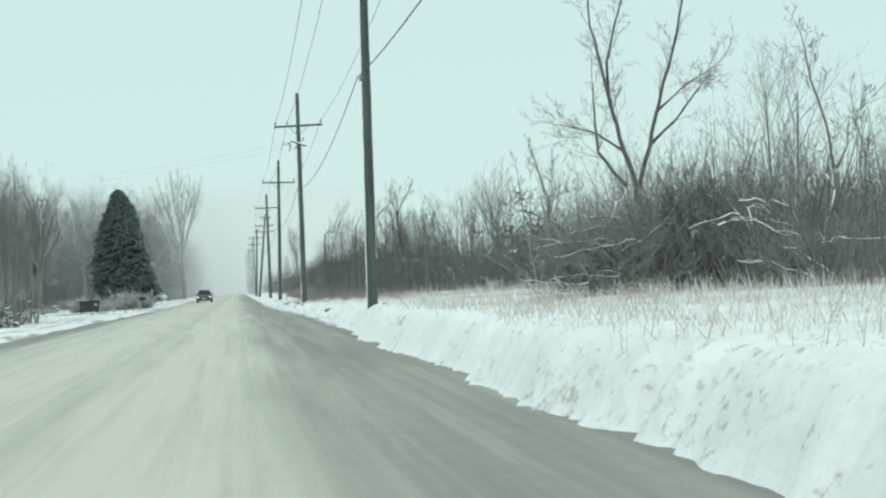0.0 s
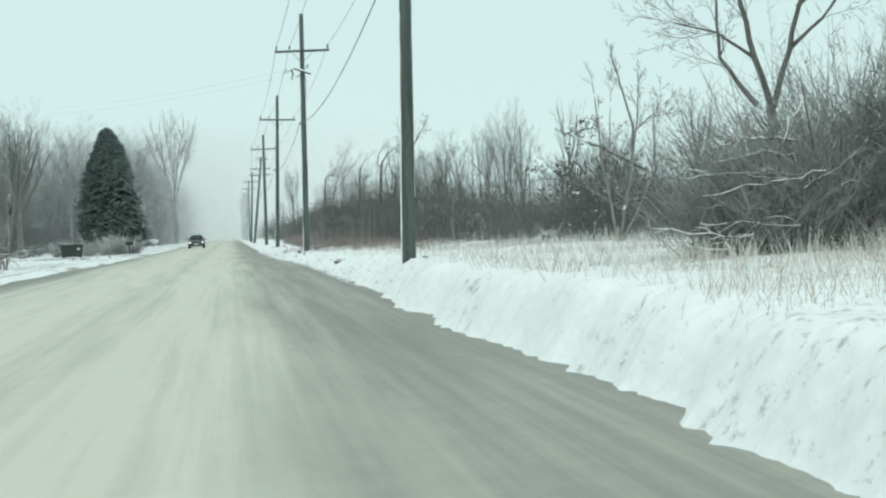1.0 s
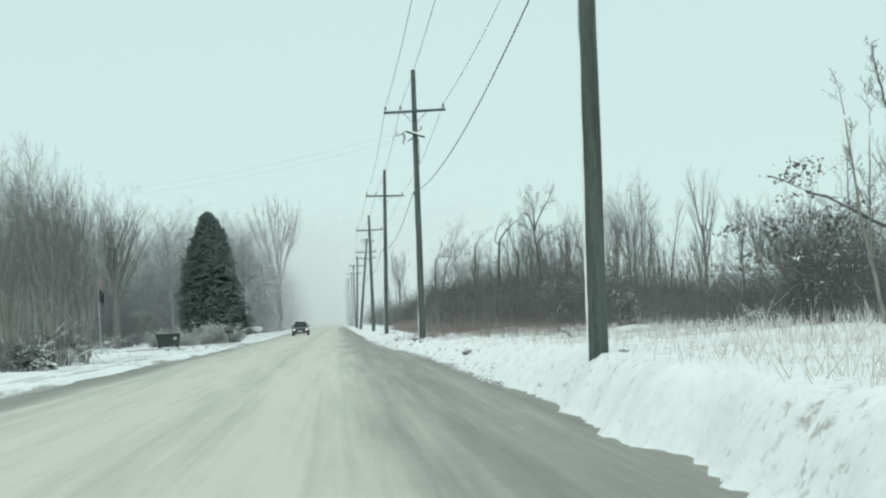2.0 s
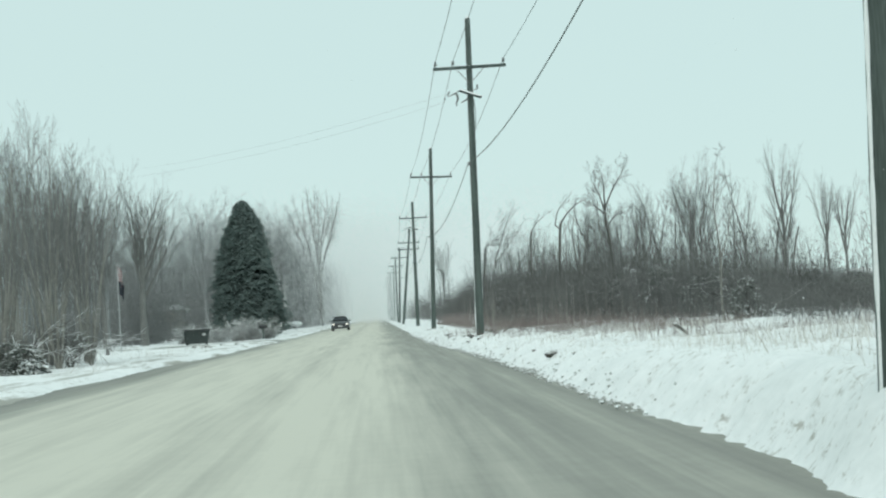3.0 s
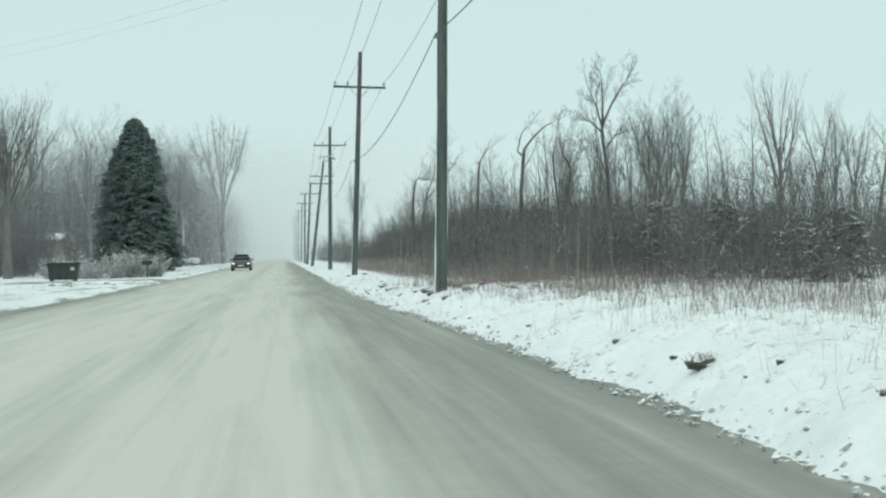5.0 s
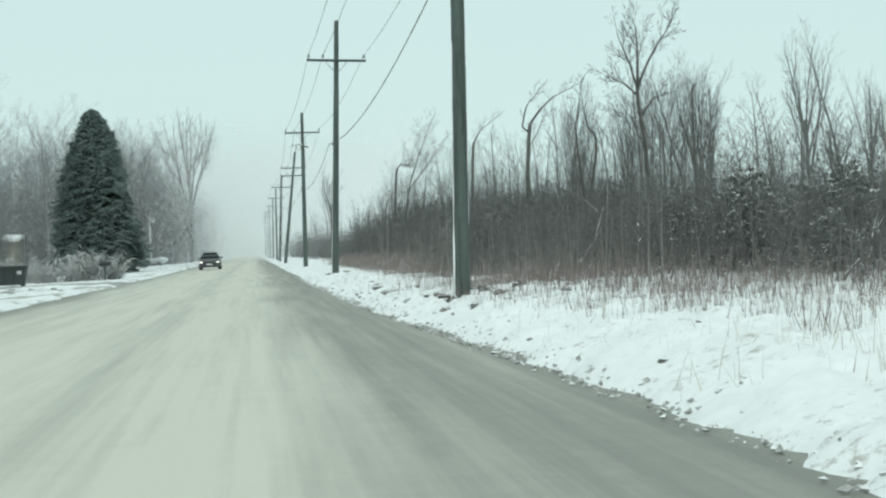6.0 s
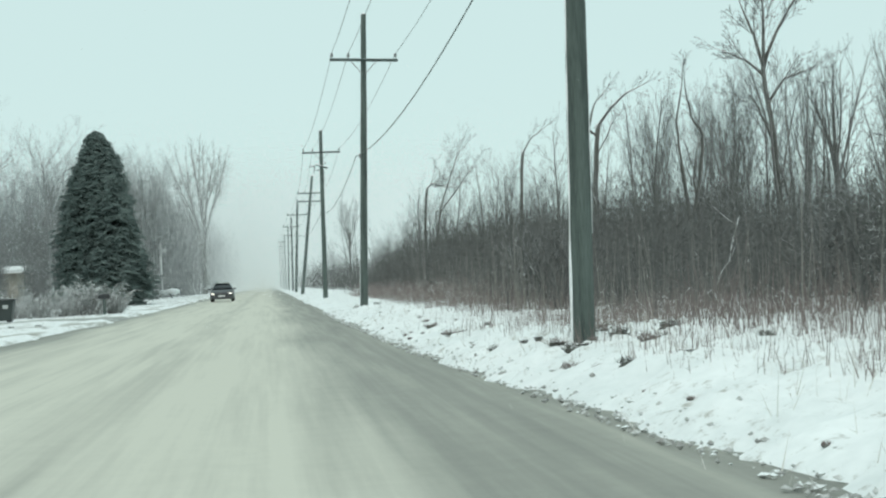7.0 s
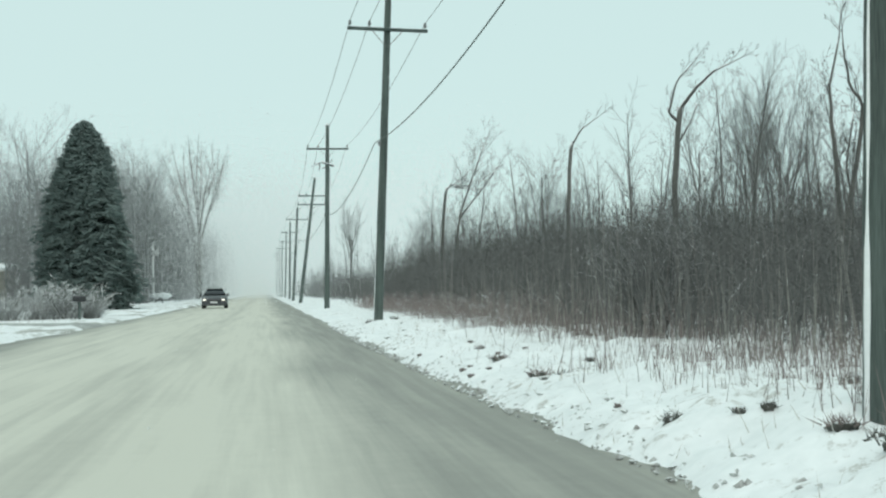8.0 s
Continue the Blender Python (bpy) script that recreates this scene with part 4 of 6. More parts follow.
def spikes(p, q, r, faces=3):
    """Three-sided tapers from p to q with base radius r, as triangles."""
    t = q - p
    ref = np.where((np.abs(t[:, :1]) < 0.8 * np.linalg.norm(t, axis=1, keepdims=True)), [[1.0, 0, 0]], [[0, 1.0, 0]])
    u = np.cross(t, ref)
    u /= np.linalg.norm(u, axis=1, keepdims=True) + 1e-9
    w = np.cross(t, u)
    w /= np.linalg.norm(w, axis=1, keepdims=True) + 1e-9
    r = r[:, None]
    a, b, c = p + u * r, p - u * r * 0.5 + w * r * 0.87, p - u * r * 0.5 - w * r * 0.87
    sides = [np.stack([a, b, q], 1), np.stack([b, c, q], 1), np.stack([c, a, q], 1)]
    return np.concatenate(sides[:faces])


def clearing(x, y):
    """Share of its height that growth keeps in the open strip before the grey-green house."""
    edge = smooth_step(-0.6, 0.6, x - 11.1 - 0.385 * (y - 58)) * smooth_step(47, 53, y) * (y < 130)
    return 1 - 0.62 * edge


def stems(seed, count, spot, height, base, forks, fork_len, lean, mat, name, label, category="undergrowth", low=0.15):
    """Upright stems with side twigs; spot(rng, count) gives x and y, height(x, y) their length."""
    g = np.random.RandomState(seed)
    x, y = spot(g, count)
    z = np.array([ground_height(float(a), float(b)) for a, b in zip(x, y)]) - 0.04
    h = height(x, y) * (0.88 + 0.2 * np.sin(y * 0.9 + 1.3 * np.sin(x * 0.7)) + 0.16 * np.sin(y * 0.37 + x * 0.8)) * (0.28 + 1.0 * g.beta(1.8, 2.2, count)) * clearing(x, y)
    p = np.stack([x, y, z], 1)
    d = np.stack([g.normal(0, lean, count), g.normal(0, lean, count), np.ones(count)], 1)
    d /= np.linalg.norm(d, axis=1, keepdims=True)
    out = [spikes(p, p + d * h[:, None], base * g.uniform(0.6, 1.3, count) * (0.5 + 0.5 * h / h.mean()))]
    for k in range(forks):
        at = g.uniform(low, 0.88, count)
        s = p + d * (h * at)[:, None]
        e = np.stack([g.normal(0, 1, count), g.normal(0, 1, count), g.uniform(0.1, 1.6, count)], 1)
        e /= np.linalg.norm(e, axis=1, keepdims=True)
        out.append(spikes(s, s + e * (fork_len * h * g.uniform(0.5, 1.3, count) * (1.1 - at))[:, None], base * 0.55 * g.uniform(0.6, 1.3, count), 2))
    return tagged(new(name, triangles(name, np.concatenate(out), mat)), label, category, kind="stuff")


def tangle(seed, count, spot, top, length, r, mat, label, low=0.05, flat=0.5):
    """Crossing twigs that fill the body of a thicket up to top(x, y) over the ground."""
    g = np.random.RandomState(seed)
    x, y = spot(g, count)
    z = np.array([ground_height(float(a), float(b)) for a, b in zip(x, y)])
    h = top(x, y) * (0.86 + 0.16 * np.sin(y * 0.9 + 1.3 * np.sin(x * 0.7)) + 0.12 * np.sin(y * 0.37 + x * 0.8)) * clearing(x, y)
    p = np.stack([x, y, z + h * (low + (1 - low) * g.beta(1.15, 1.5, count))], 1)
    d = np.stack([g.normal(0, 0.7, count), g.normal(0, 0.7, count), g.normal(0.75, flat, count)], 1)
    d *= (length * g.uniform(0.4, 1.4, count) / np.linalg.norm(d, axis=1))[:, None]
    return tagged(new("undergrowth", triangles("undergrowth", spikes(p, p + d, r * g.uniform(0.6, 1.4, count), 2), mat)), label, "undergrowth", kind="stuff")


BRUSH_TOP = [(-20, 1.9), (15, 1.9), (22, 2.4), (26, 2.9), (32, 2.5), (37, 1.5), (42, 1.9), (50, 1.5), (62, 1.6), (68, 1.9), (74, 1.7), (82, 2.0), (88, 2.0), (95, 2.6), (102, 2.3), (110, 2.9), (118, 2.6), (130, 3.2), (145, 2.9), (160, 3.2), (330, 5.0)]


def interp(table, v):
    return np.interp(v, [a for a, _ in table], [b for _, b in table])


def right_spot(y0, y1, depth, power, off=0.6):
    def spot(g, n):
        y = g.uniform(y0, y1, n) + g.normal(0, 5, n)
        return interp(FRONT, y) + off + depth * g.uniform(0, 1, n) ** power + np.abs(g.normal(0, 0.08 * depth, n)), y
    return spot


def clumped(spot, size, least):
    """Keeps of a spread only what falls into patches of that size."""
    def inner(g, n):
        x, y = spot(g, n * 5)
        keep = np.array([noise.noise((a / size, b / size, 4.2)) > least for a, b in zip(x, y)])
        x, y = x[keep], y[keep]
        pick = np.arange(n) % max(len(x), 1)
        return x[pick] + (np.arange(n) // max(len(x), 1)) * 0.03, y[pick]
    return inner


stems(1, 7000, right_spot(2, 80, 9, 1.2, 1.2), lambda x, y: interp(BRUSH_TOP, y), 0.009, 5, 0.5, 0.22, BRUSH, "undergrowth", "dense grey-brown leafless brush at the woods' edge")
stems(2, 8000, right_spot(76, 150, 10, 1.2), lambda x, y: interp(BRUSH_TOP, y), 0.013, 6, 0.42, 0.16, BRUSH, "undergrowth", "dense grey-brown leafless brush beside the poles")
stems(12, 3600, right_spot(14, 70, 14, 1.0, 4.5), lambda x, y: 1.2 * interp(BRUSH_TOP, y) + 0.14 * (x - 12) + 1.3 * np.exp(-((y - 31) / 9) ** 2), 0.0085, 8, 0.32, 0.12, BRUSH, "undergrowth", "tall leafless thicket behind the brush")
stems(13, 5500, right_spot(76, 165, 14, 1.0, 3.0), lambda x, y: 1.32 * interp(BRUSH_TOP, y) + 0.06 * (x - 12), 0.012, 8, 0.32, 0.10, BRUSH, "undergrowth", "tall leafless thicket behind the brush")
stems(3, 7000, right_spot(140, 420, 16, 1.2), lambda x, y: interp(BRUSH_TOP, y), 0.022, 4, 0.45, 0.18, BRUSH, "undergrowth", "distant leafless brush along the road")
tangle(31, 75000, right_spot(76, 150, 6, 1.0, 0.6), lambda x, y: 0.98 * interp(BRUSH_TOP, y), 0.42, 0.0042, BRUSH, "tangled leafless twigs filling the roadside brush")
tangle(38, 34000, right_spot(90, 112, 7, 1.0, 1.6), lambda x, y: 1.02 * interp(BRUSH_TOP, y), 0.45, 0.0056, BRUSH, "dark dense twigs in the heart of the thicket")
tangle(32, 42000, right_spot(36, 82, 5, 1.0, 1.2), lambda x, y: 1.3 * interp(BRUSH_TOP, y), 0.34, 0.0042, BRUSH, "tangled leafless twigs filling the low brush")
tangle(33, 9000, right_spot(92, 150, 2.2, 1.0, -0.3), lambda x, y: 0.75 + 0 * x, 0.3, 0.0038, RED_STEM, "reddish-brown tangle in front of the woods")
stems(4, 6000, right_spot(62, 150, 2.4, 1.0, -0.5), lambda x, y: 0.72 + 0 * x, 0.0042, 3, 0.45, 0.2, RED_STEM, "undergrowth", "reddish-brown low stems in front of the woods")
stems(22, 2600, clumped(right_spot(58, 80, 3.2, 1.0, -2.0), 0.6, 0.05), lambda x, y: 0.40 + 0 * x, 0.0042, 2, 0.3, 0.16, RED_STEM, "undergrowth", "reddish-brown weed stems standing in snow")
stems(5, 2600, right_spot(44, 78, 3.4, 0.8, -1.4), lambda x, y: 0.42 + 0 * x, 0.004, 3, 0.45, 0.25, RED_STEM, "undergrowth", "reddish-brown weed stems in snow")
stems(6, 3000, clumped(right_spot(8, 29, 5.2, 0.9, -3.4), 0.8, 0.14), lambda x, y: 0.40 + 0 * x, 0.0036, 2, 0.5, 0.42, GRASS, "grass", "dry tan grass standing out of the snow", "grass")
stems(21, 9000, clumped(right_spot(4, 62, 5.2, 0.75, -3.6), 0.5, 0.05), lambda x, y: 0.30 + 0.12 * np.sin(y * 0.8 + x) + 0 * x, 0.0042, 2, 0.4, 0.3, FROST_GRASS, "grass", "frosted pale grass standing in the snow", "grass")
stems(7, 1600, right_spot(4, 110, 2.6, 0.7, -3.0), lambda x, y: 0.22 + 0 * x, 0.004, 2, 0.5, 0.4, GRASS, "grass", "sparse dry weeds poking through roadside snow", "grass")


def left_spot(y0, y1, x0, depth):
    def spot(g, n):
        x, y = x0 - depth * g.uniform(0, 1, n) ** 1.3 - np.abs(g.normal(0, 1.0, n)), g.uniform(y0, y1, n) + g.normal(0, 2.5, n)
        return np.where((np.abs(x - 2.2 + 26.4 * (y - 60) / 152) < 1.0) & (y < 214), x - 6, x), y
    return spot


# growth across the road, in the stem colour lightened to imitate haze
stems(14, 1300, left_spot(190, 470, -12, 26), lambda x, y: 11.5 + 0.02 * (y - 190), 0.05, 8, 0.2, 0.08, BRUSH_HAZED, "undergrowth", "tall leafless saplings crowding the woods across the road", low=0.3)
stems(15, 1400, left_spot(112, 200, -22, 26), lambda x, y: 9.5 + 0 * x, 0.02, 8, 0.2, 0.08, BRUSH_HAZED, "undergrowth", "tall leafless saplings crowding the woods across the road", low=0.35)
stems(17, 1600, left_spot(264, 720, -9.2, 14), lambda x, y: 12.0 + 2.5 * np.sin(y * 0.06 + 1) + 0.018 * (y - 225), 0.07, 7, 0.22, 0.08, BRUSH_HAZED, "undergrowth", "tall leafless saplings along the far roadside", low=0.25)
tangle(34, 62000, left_spot(186, 330, -13, 24), lambda x, y: 11.0 + 0.018 * (y - 190), 1.5, 0.016, BRUSH_HAZED, "mass of bare twigs in the hazy woods across the road")
tangle(35, 46000, left_spot(270, 700, -9.2, 14), lambda x, y: 13.0 + 2.0 * np.sin(y * 0.06 + 1) + 0.018 * (y - 225), 2.0, 0.034, BRUSH_HAZED, "mass of bare twigs along the far roadside")
tangle(37, 9000, lambda g, n: (g.uniform(-19.5, -14.7, n), g.uniform(147, 155, n)), lambda x, y: 6.5 + 0 * x, 0.8, 0.010, BRUSH_HAZED, "bare twiggy growth in front of the low house")
tangle(36, 30000, left_spot(122, 190, -22, 24), lambda x, y: 9.5 + 0 * x, 1.1, 0.011, BRUSH_HAZED, "mass of bare twigs behind the large trees", low=0.3)
stems(8, 4500, left_spot(180, 430, -13, 18), lambda x, y: 3.6 + 0.006 * (y - 150), 0.06, 4, 0.45, 0.18, BRUSH_HAZED, "undergrowth", "leafless brush under the woods across the road")
stems(9, 2000, left_spot(140, 200, -22, 24), lambda x, y: 3.0 + 0 * x, 0.022, 5, 0.45, 0.18, BRUSH_HAZED, "undergrowth", "leafless brush behind the large trees across the road")
stems(16, 900, left_spot(150, 168, -16.5, 16), lambda x, y: 2.6 + 0 * x, 0.02, 5, 0.45, 0.2, BRUSH_HAZED, "undergrowth", "leafless brush in front of the low house")
stems(10, 2600, left_spot(68, 86, -9.2, 9), lambda x, y: 1.5 + 0 * x, 0.010, 5, 0.5, 0.25, BRUSH, "undergrowth", "tangled brush at the roadside across the road")
stems(11, 500, left_spot(70, 130, -5.5, 4), lambda x, y: 0.28 + 0 * x, 0.006, 2, 0.4, 0.3, GRASS, "grass", "sparse dry weeds in snow across the road", "grass")


stems(20, 1200, right_spot(74, 112, 3.0, 1.0, 0.1), lambda x, y: 1.9 + 0 * x, 0.006, 1, 0.12, 0.08, BARK_PALE, "undergrowth", "thin pale sapling stems in front of the brush")

# the big round bush under the crooked tree, and branches that carry snow
def bough(points, r, parent, seed, name="branch", load=1.0):
    """A branch part with a ridge of snow lying along it; the points are from the thing's base."""
    rr = random.Random(seed)
    pts = []
    for a, b in zip(points[:-1], points[1:]):
        pts += [Vector(a).lerp(Vector(b), k / 3) for k in range(3)]
    pts.append(Vector(points[-1]))
    pts = [q + Vector((rnd(rr, -1, 1), rnd(rr, -1, 1), rnd(rr, -1, 1))) * 0.03 for q in pts]
    n = len(pts) - 1
    wood = Shape()
    wood.tube(pts, [r * (1 - 0.6 * k / n) for k in range(n + 1)], 6)
    for k in range(6):
        q = pts[rr.randrange(1, n + 1)]
        wood.spike(q, q + Vector((rnd(rr, -0.35, 0.35), rnd(rr, -0.3, 0.3), rnd(rr, -0.12, 0.3))), r * 0.4)
    cut = rr.randrange(2, max(3, n - 1))
    runs = [(pts[:cut], 1.0), (pts[cut:], 0.9)] if n - cut >= 1 and cut >= 2 else [(pts, 1.0)]
    for k in range(3):
        i = rr.randrange(1, n)
        side = [pts[i]]
        d = (pts[i + 1] - pts[i]).normalized() + Vector((rnd(rr, -0.5, 0.5), rnd(rr, -0.7, 0.7), rnd(rr, -0.3, 0.5)))
        for m in range(3):
            side.append(side[-1] + d * rnd(rr, 0.07, 0.13) + Vector((0, 0, -0.025 * m)))
        wood.tube(side, [r * 0.5, r * 0.42, r * 0.34, r * 0.2], 4)
        runs.append((side, 0.5))
    b = piece(name, wood, BARK, parent, smooth=True)
    ridge = Shape()
    for run, k in runs:
        last = len(run) - 1
        ridge.tube([q + Vector((0, 0, r * k * 0.75)) for q in run], [load * r * k * (1.0 - 0.45 * m / last) * rnd(rr, 0.5, 1.3) for m in range(last + 1)], 5)
    piece("snow_load", ridge, SNOW, b, "ridge of snow", True)
    return b


def round_bush(x, y, high, wide, seed, count, label, fat=1.0, coat=THICKET):
    """A dense many-stemmed bush, domed, its twigs thinning outwards."""
    z = ground_height(x, y)
    t = empty("bush", pose(x, y, z), label, "shrub")
    g = np.random.RandomState(seed)
    a, u = g.uniform(0, 6.28, count), g.uniform(0, 1, count) ** 0.5
    lean = wide / high * u
    d = np.stack([np.cos(a) * lean, np.sin(a) * lean, np.ones(count)], 1)
    d /= np.linalg.norm(d, axis=1, keepdims=True)
    size = high * (0.55 + 0.5 * g.uniform(0, 1, count)) * (1 - 0.25 * u)
    p = np.stack([g.normal(0, wide * 0.14, count), g.normal(0, wide * 0.14, count), np.full(count, -0.05)], 1)
    bend = np.stack([np.cos(a), np.sin(a), np.full(count, -0.5)], 1) * (0.10 * size * u)[:, None]
    mid = p + d * (size * 0.55)[:, None]
    tip = p + d * size[:, None] + bend
    out = [spikes(p, mid, 0.012 * fat * g.uniform(0.6, 1.3, count)), spikes(mid - d * 0.06, tip, 0.008 * fat * g.uniform(0.6, 1.3, count))]
    for k in range(15):
        f = g.uniform(0.1, 0.95, count)
        s = np.where((f < 0.55)[:, None], p + (mid - p) * (f / 0.55)[:, None], mid + (tip - mid) * ((f - 0.55) / 0.45)[:, None])
        e = np.stack([g.normal(0, 0.9, count), g.normal(0, 0.9, count), g.uniform(-0.3, 1.1, count)], 1) + d * 0.7
        e /= np.linalg.norm(e, axis=1, keepdims=True)
        out.append(spikes(s, s + e * (g.uniform(0.18, 0.6, count) * (1.15 - 0.5 * f))[:, None], 0.0042 * fat * g.uniform(0.6, 1.4, count), 2))
    stem = new("twig_mass", triangles("twig_mass", np.concatenate(out), coat))
    stem.parent = t
    tagged(stem, "crowded grey-brown stems", kind="stuff")
    rr = random.Random(seed)
    for k in range(8):
        turn, out = rr.random() * 6.28, rnd(rr, 0.15, 0.8) * wide / high
        way = Vector((math.cos(turn) * out, math.sin(turn) * out, 1)).normalized()
        base = Vector((rnd(rr, -0.12, 0.12) * wide, rnd(rr, -0.12, 0.12) * wide, -0.08))
        long = high * rnd(rr, 0.6, 0.95)
        bend = Vector((rnd(rr, -0.1, 0.1), rnd(rr, -0.1, 0.1), 0)) * long
        one = Shape()
        one.tube([base + way * long * f + bend * math.sin(f * 3) * 0.5 for f in (0, 0.25, 0.5, 0.75, 1)], [0.020 * fat, 0.016 * fat, 0.013 * fat, 0.010 * fat, 0.004 * fat], 5)
        piece("stem", one, BARK, t, smooth=True)
    return t, Vector((x, y, z))


def load_boughs(bush, at, paths, r, seed, bare=()):
    rr = random.Random(seed)
    for k, path in enumerate(paths):
        dy = rnd(rr, -0.5, 0.4)
        bough([Vector((u, at.y - 1.1 + dy + 0.12 * i, v)) - at for i, (u, v) in enumerate(path)], r * rnd(rr, 0.8, 1.25), bush, seed * 50 + k, load=0.35 if k in bare else 1.0)


BUSH, BUSH_AT = round_bush(9.9, 25.7, 2.95, 4.0, 61, 900, "large domed leafless bush with snow lying on its outer branches")
load_boughs(BUSH, BUSH_AT, [
    [(8.95, 0.98), (8.31, 1.08), (7.81, 1.06)],
    [(8.95, 1.08), (8.60, 1.12), (8.43, 0.93), (8.05, 0.81)],
    [(9.20, 1.62), (8.84, 1.54), (8.33, 1.49), (7.87, 1.37)],
    [(9.20, 2.02), (8.81, 2.08), (8.61, 2.08), (8.30, 2.0)],
    [(8.75, 1.58), (8.34, 1.64), (8.14, 1.65), (7.74, 1.59)],
    [(9.24, 1.60), (8.79, 1.63), (8.49, 1.68)],
    [(9.45, 1.42), (9.6, 1.49), (9.8, 1.47), (9.98, 1.4)],
    [(9.00, 1.40), (9.24, 1.55), (9.66, 1.73), (9.98, 2.01)],
    [(8.95, 1.95), (9.06, 2.14), (9.36, 2.56)],
    [(8.95, 1.15), (8.57, 1.22), (8.32, 1.27), (8.02, 1.26)],
    [(8.40, 0.90), (7.91, 0.93), (7.22, 1.04)],
    [(8.50, 0.70), (8.05, 0.73), (7.8, 0.75)],
    [(9.20, 1.85), (8.70, 1.90), (8.20, 1.80)],
], 0.0105, 4)
round_bush(8.9, 25.4, 1.9, 2.6, 66, 420, "low leafless bush of crowded grey stems")
round_bush(12.6, 29.6, 4.3, 4.4, 62, 700, "tall domed leafless bush behind the snow-laden branches")
round_bush(12.2, 23.4, 3.0, 3.6, 63, 500, "domed leafless bush of crowded grey stems")
round_bush(13.4, 18.6, 2.4, 3.4, 64, 340, "domed leafless bush of crowded grey stems")
BENT, BENT_AT = round_bush(11.2, 21.1, 1.7, 2.4, 65, 240, "bowed leafless shrub with thick snow-laden limbs")
load_boughs(BENT, BENT_AT, [
    [(8.92, 0.60), (8.89, 0.79), (8.96, 1.61)],
    [(8.75, 1.62), (9.39, 1.84), (9.80, 1.70), (10.3, 1.45)],
    [(9.13, 1.64), (9.44, 1.72), (9.80, 1.70)],
    [(9.93, 1.62), (9.94, 1.91), (10.02, 1.98), (10.23, 1.96), (10.40, 1.74), (10.80, 1.60)],
    [(9.65, 2.0), (10.02, 2.0), (10.5, 1.9)],
    [(10.63, 1.33), (10.91, 1.38), (11.79, 1.36)],
    [(11.35, 0.62), (11.02, 0.72), (10.75, 0.86), (10.26, 1.06), (9.77, 1.15)],
    [(10.70, 0.55), (10.81, 0.70), (11.0, 1.0)],
    [(10.19, 1.31), (10.58, 1.13), (10.9, 0.9)],
    [(10.9, 0.9), (10.95, 1.5), (11.16, 2.1), (11.0, 2.6)],
], 0.0135, 9, (0, 7))

# arching shrubs whose branches carry snow
br = random.Random(12)
for k in range(28):
    y = rnd(br, 24, 130)
    tree(br.choice(P_SHRUB), curve_at(FRONT, y) + rnd(br, 1.6, 6.5), y, "leafless twiggy shrub at the woods' edge", "shrub", "shrubs at the woods' edge", rnd(br, 0.55, 1.0) * (0.75 if 45 < y < 80 else 1.0), rnd(br, 0, 360), name="shrub")
for x, y, s in [(-8.9, 76.2, 0.75), (-10.2, 74.5, 0.9), (-9.0, 78.8, 0.7)]:
    tree(br.choice(P_ARCH + P_SHRUB), x, y, "low snow-covered shrub beside the driveway", "shrub", "snowy shrubs across the road", s, rnd(br, 0, 360), name="shrub")


hr = random.Random(77)
for k, (x, y, high, wide) in enumerate([(-5.7, 132.6, 1.5, 1.5), (-6.7, 132.0, 1.75, 1.7), (-8.0, 132.4, 1.9, 2.0), (-9.3, 131.8, 1.6, 1.9), (-10.6, 132.6, 1.7, 1.9), (-7.3, 134.0, 2.0, 2.0), (-11.8, 132.0, 1.5, 1.8)]):
    hedge, at = round_bush(x, y, high, wide, 80 + k, 150, "tangled grey shrub flecked with snow behind the mailbox", 1.5, HEDGE_TWIG)
    tagged(hedge, group="shrubs by the mailbox")
    for m in range(17):
        a, u = hr.random() * 6.28, rnd(hr, 0.2, 0.8)
        o = Vector((math.cos(a), math.sin(a), 0))
        q = o * rnd(hr, 0.1, 0.45) * wide + Vector((0, 0, high * u))
        path = [q]
        for w in range(3):
            path.append(path[-1] + o * rnd(hr, 0.05, 0.22) + Vector((rnd(hr, -0.12, 0.12), rnd(hr, -0.12, 0.12), rnd(hr, -0.10, 0.24))))
        bough(path, 0.020, hedge, k * 20 + m)


def snowy_mound(x, y, high, wide, seed):
    """A low shrub bowed under a thick cap of snow."""
    t = tree(P_SHRUB[seed % 3], x, y, "low shrub bowed under a thick cap of snow", "shrub", "snow-capped shrubs", high / 2.6, seed * 50, name="shrub", wide=wide / high)
    bm = bmesh.new()
    bmesh.ops.create_icosphere(bm, subdivisions=3, radius=1.0)
    for v in bm.verts:
        k = 0.9 + 0.35 * noise.noise(v.co * 1.7 + Vector((seed, 0, 0)))
        v.co = Vector((v.co.x * k * 1.6, v.co.y * k * 1.1, 1.45 + v.co.z * k * (0.55 if v.co.z > 0 else 0.9)))
    me = bpy.data.meshes.new("snow_cap")
    bm.to_mesh(me)
    bm.free()
    me.materials.append(SNOW)
    me.polygons.foreach_set("use_smooth", [True] * len(me.polygons))
    cap = new("snow_cap", me)
    cap.parent = t
    tagged(cap, "thick cap of snow")


for i, x in enumerate((-15.4, -14.1, -12.7, -11.5, -10.4)):
    snowy_mound(x, 248.5 + i % 2, 1.45 + 0.15 * (i % 3), 1.7, i + 3)


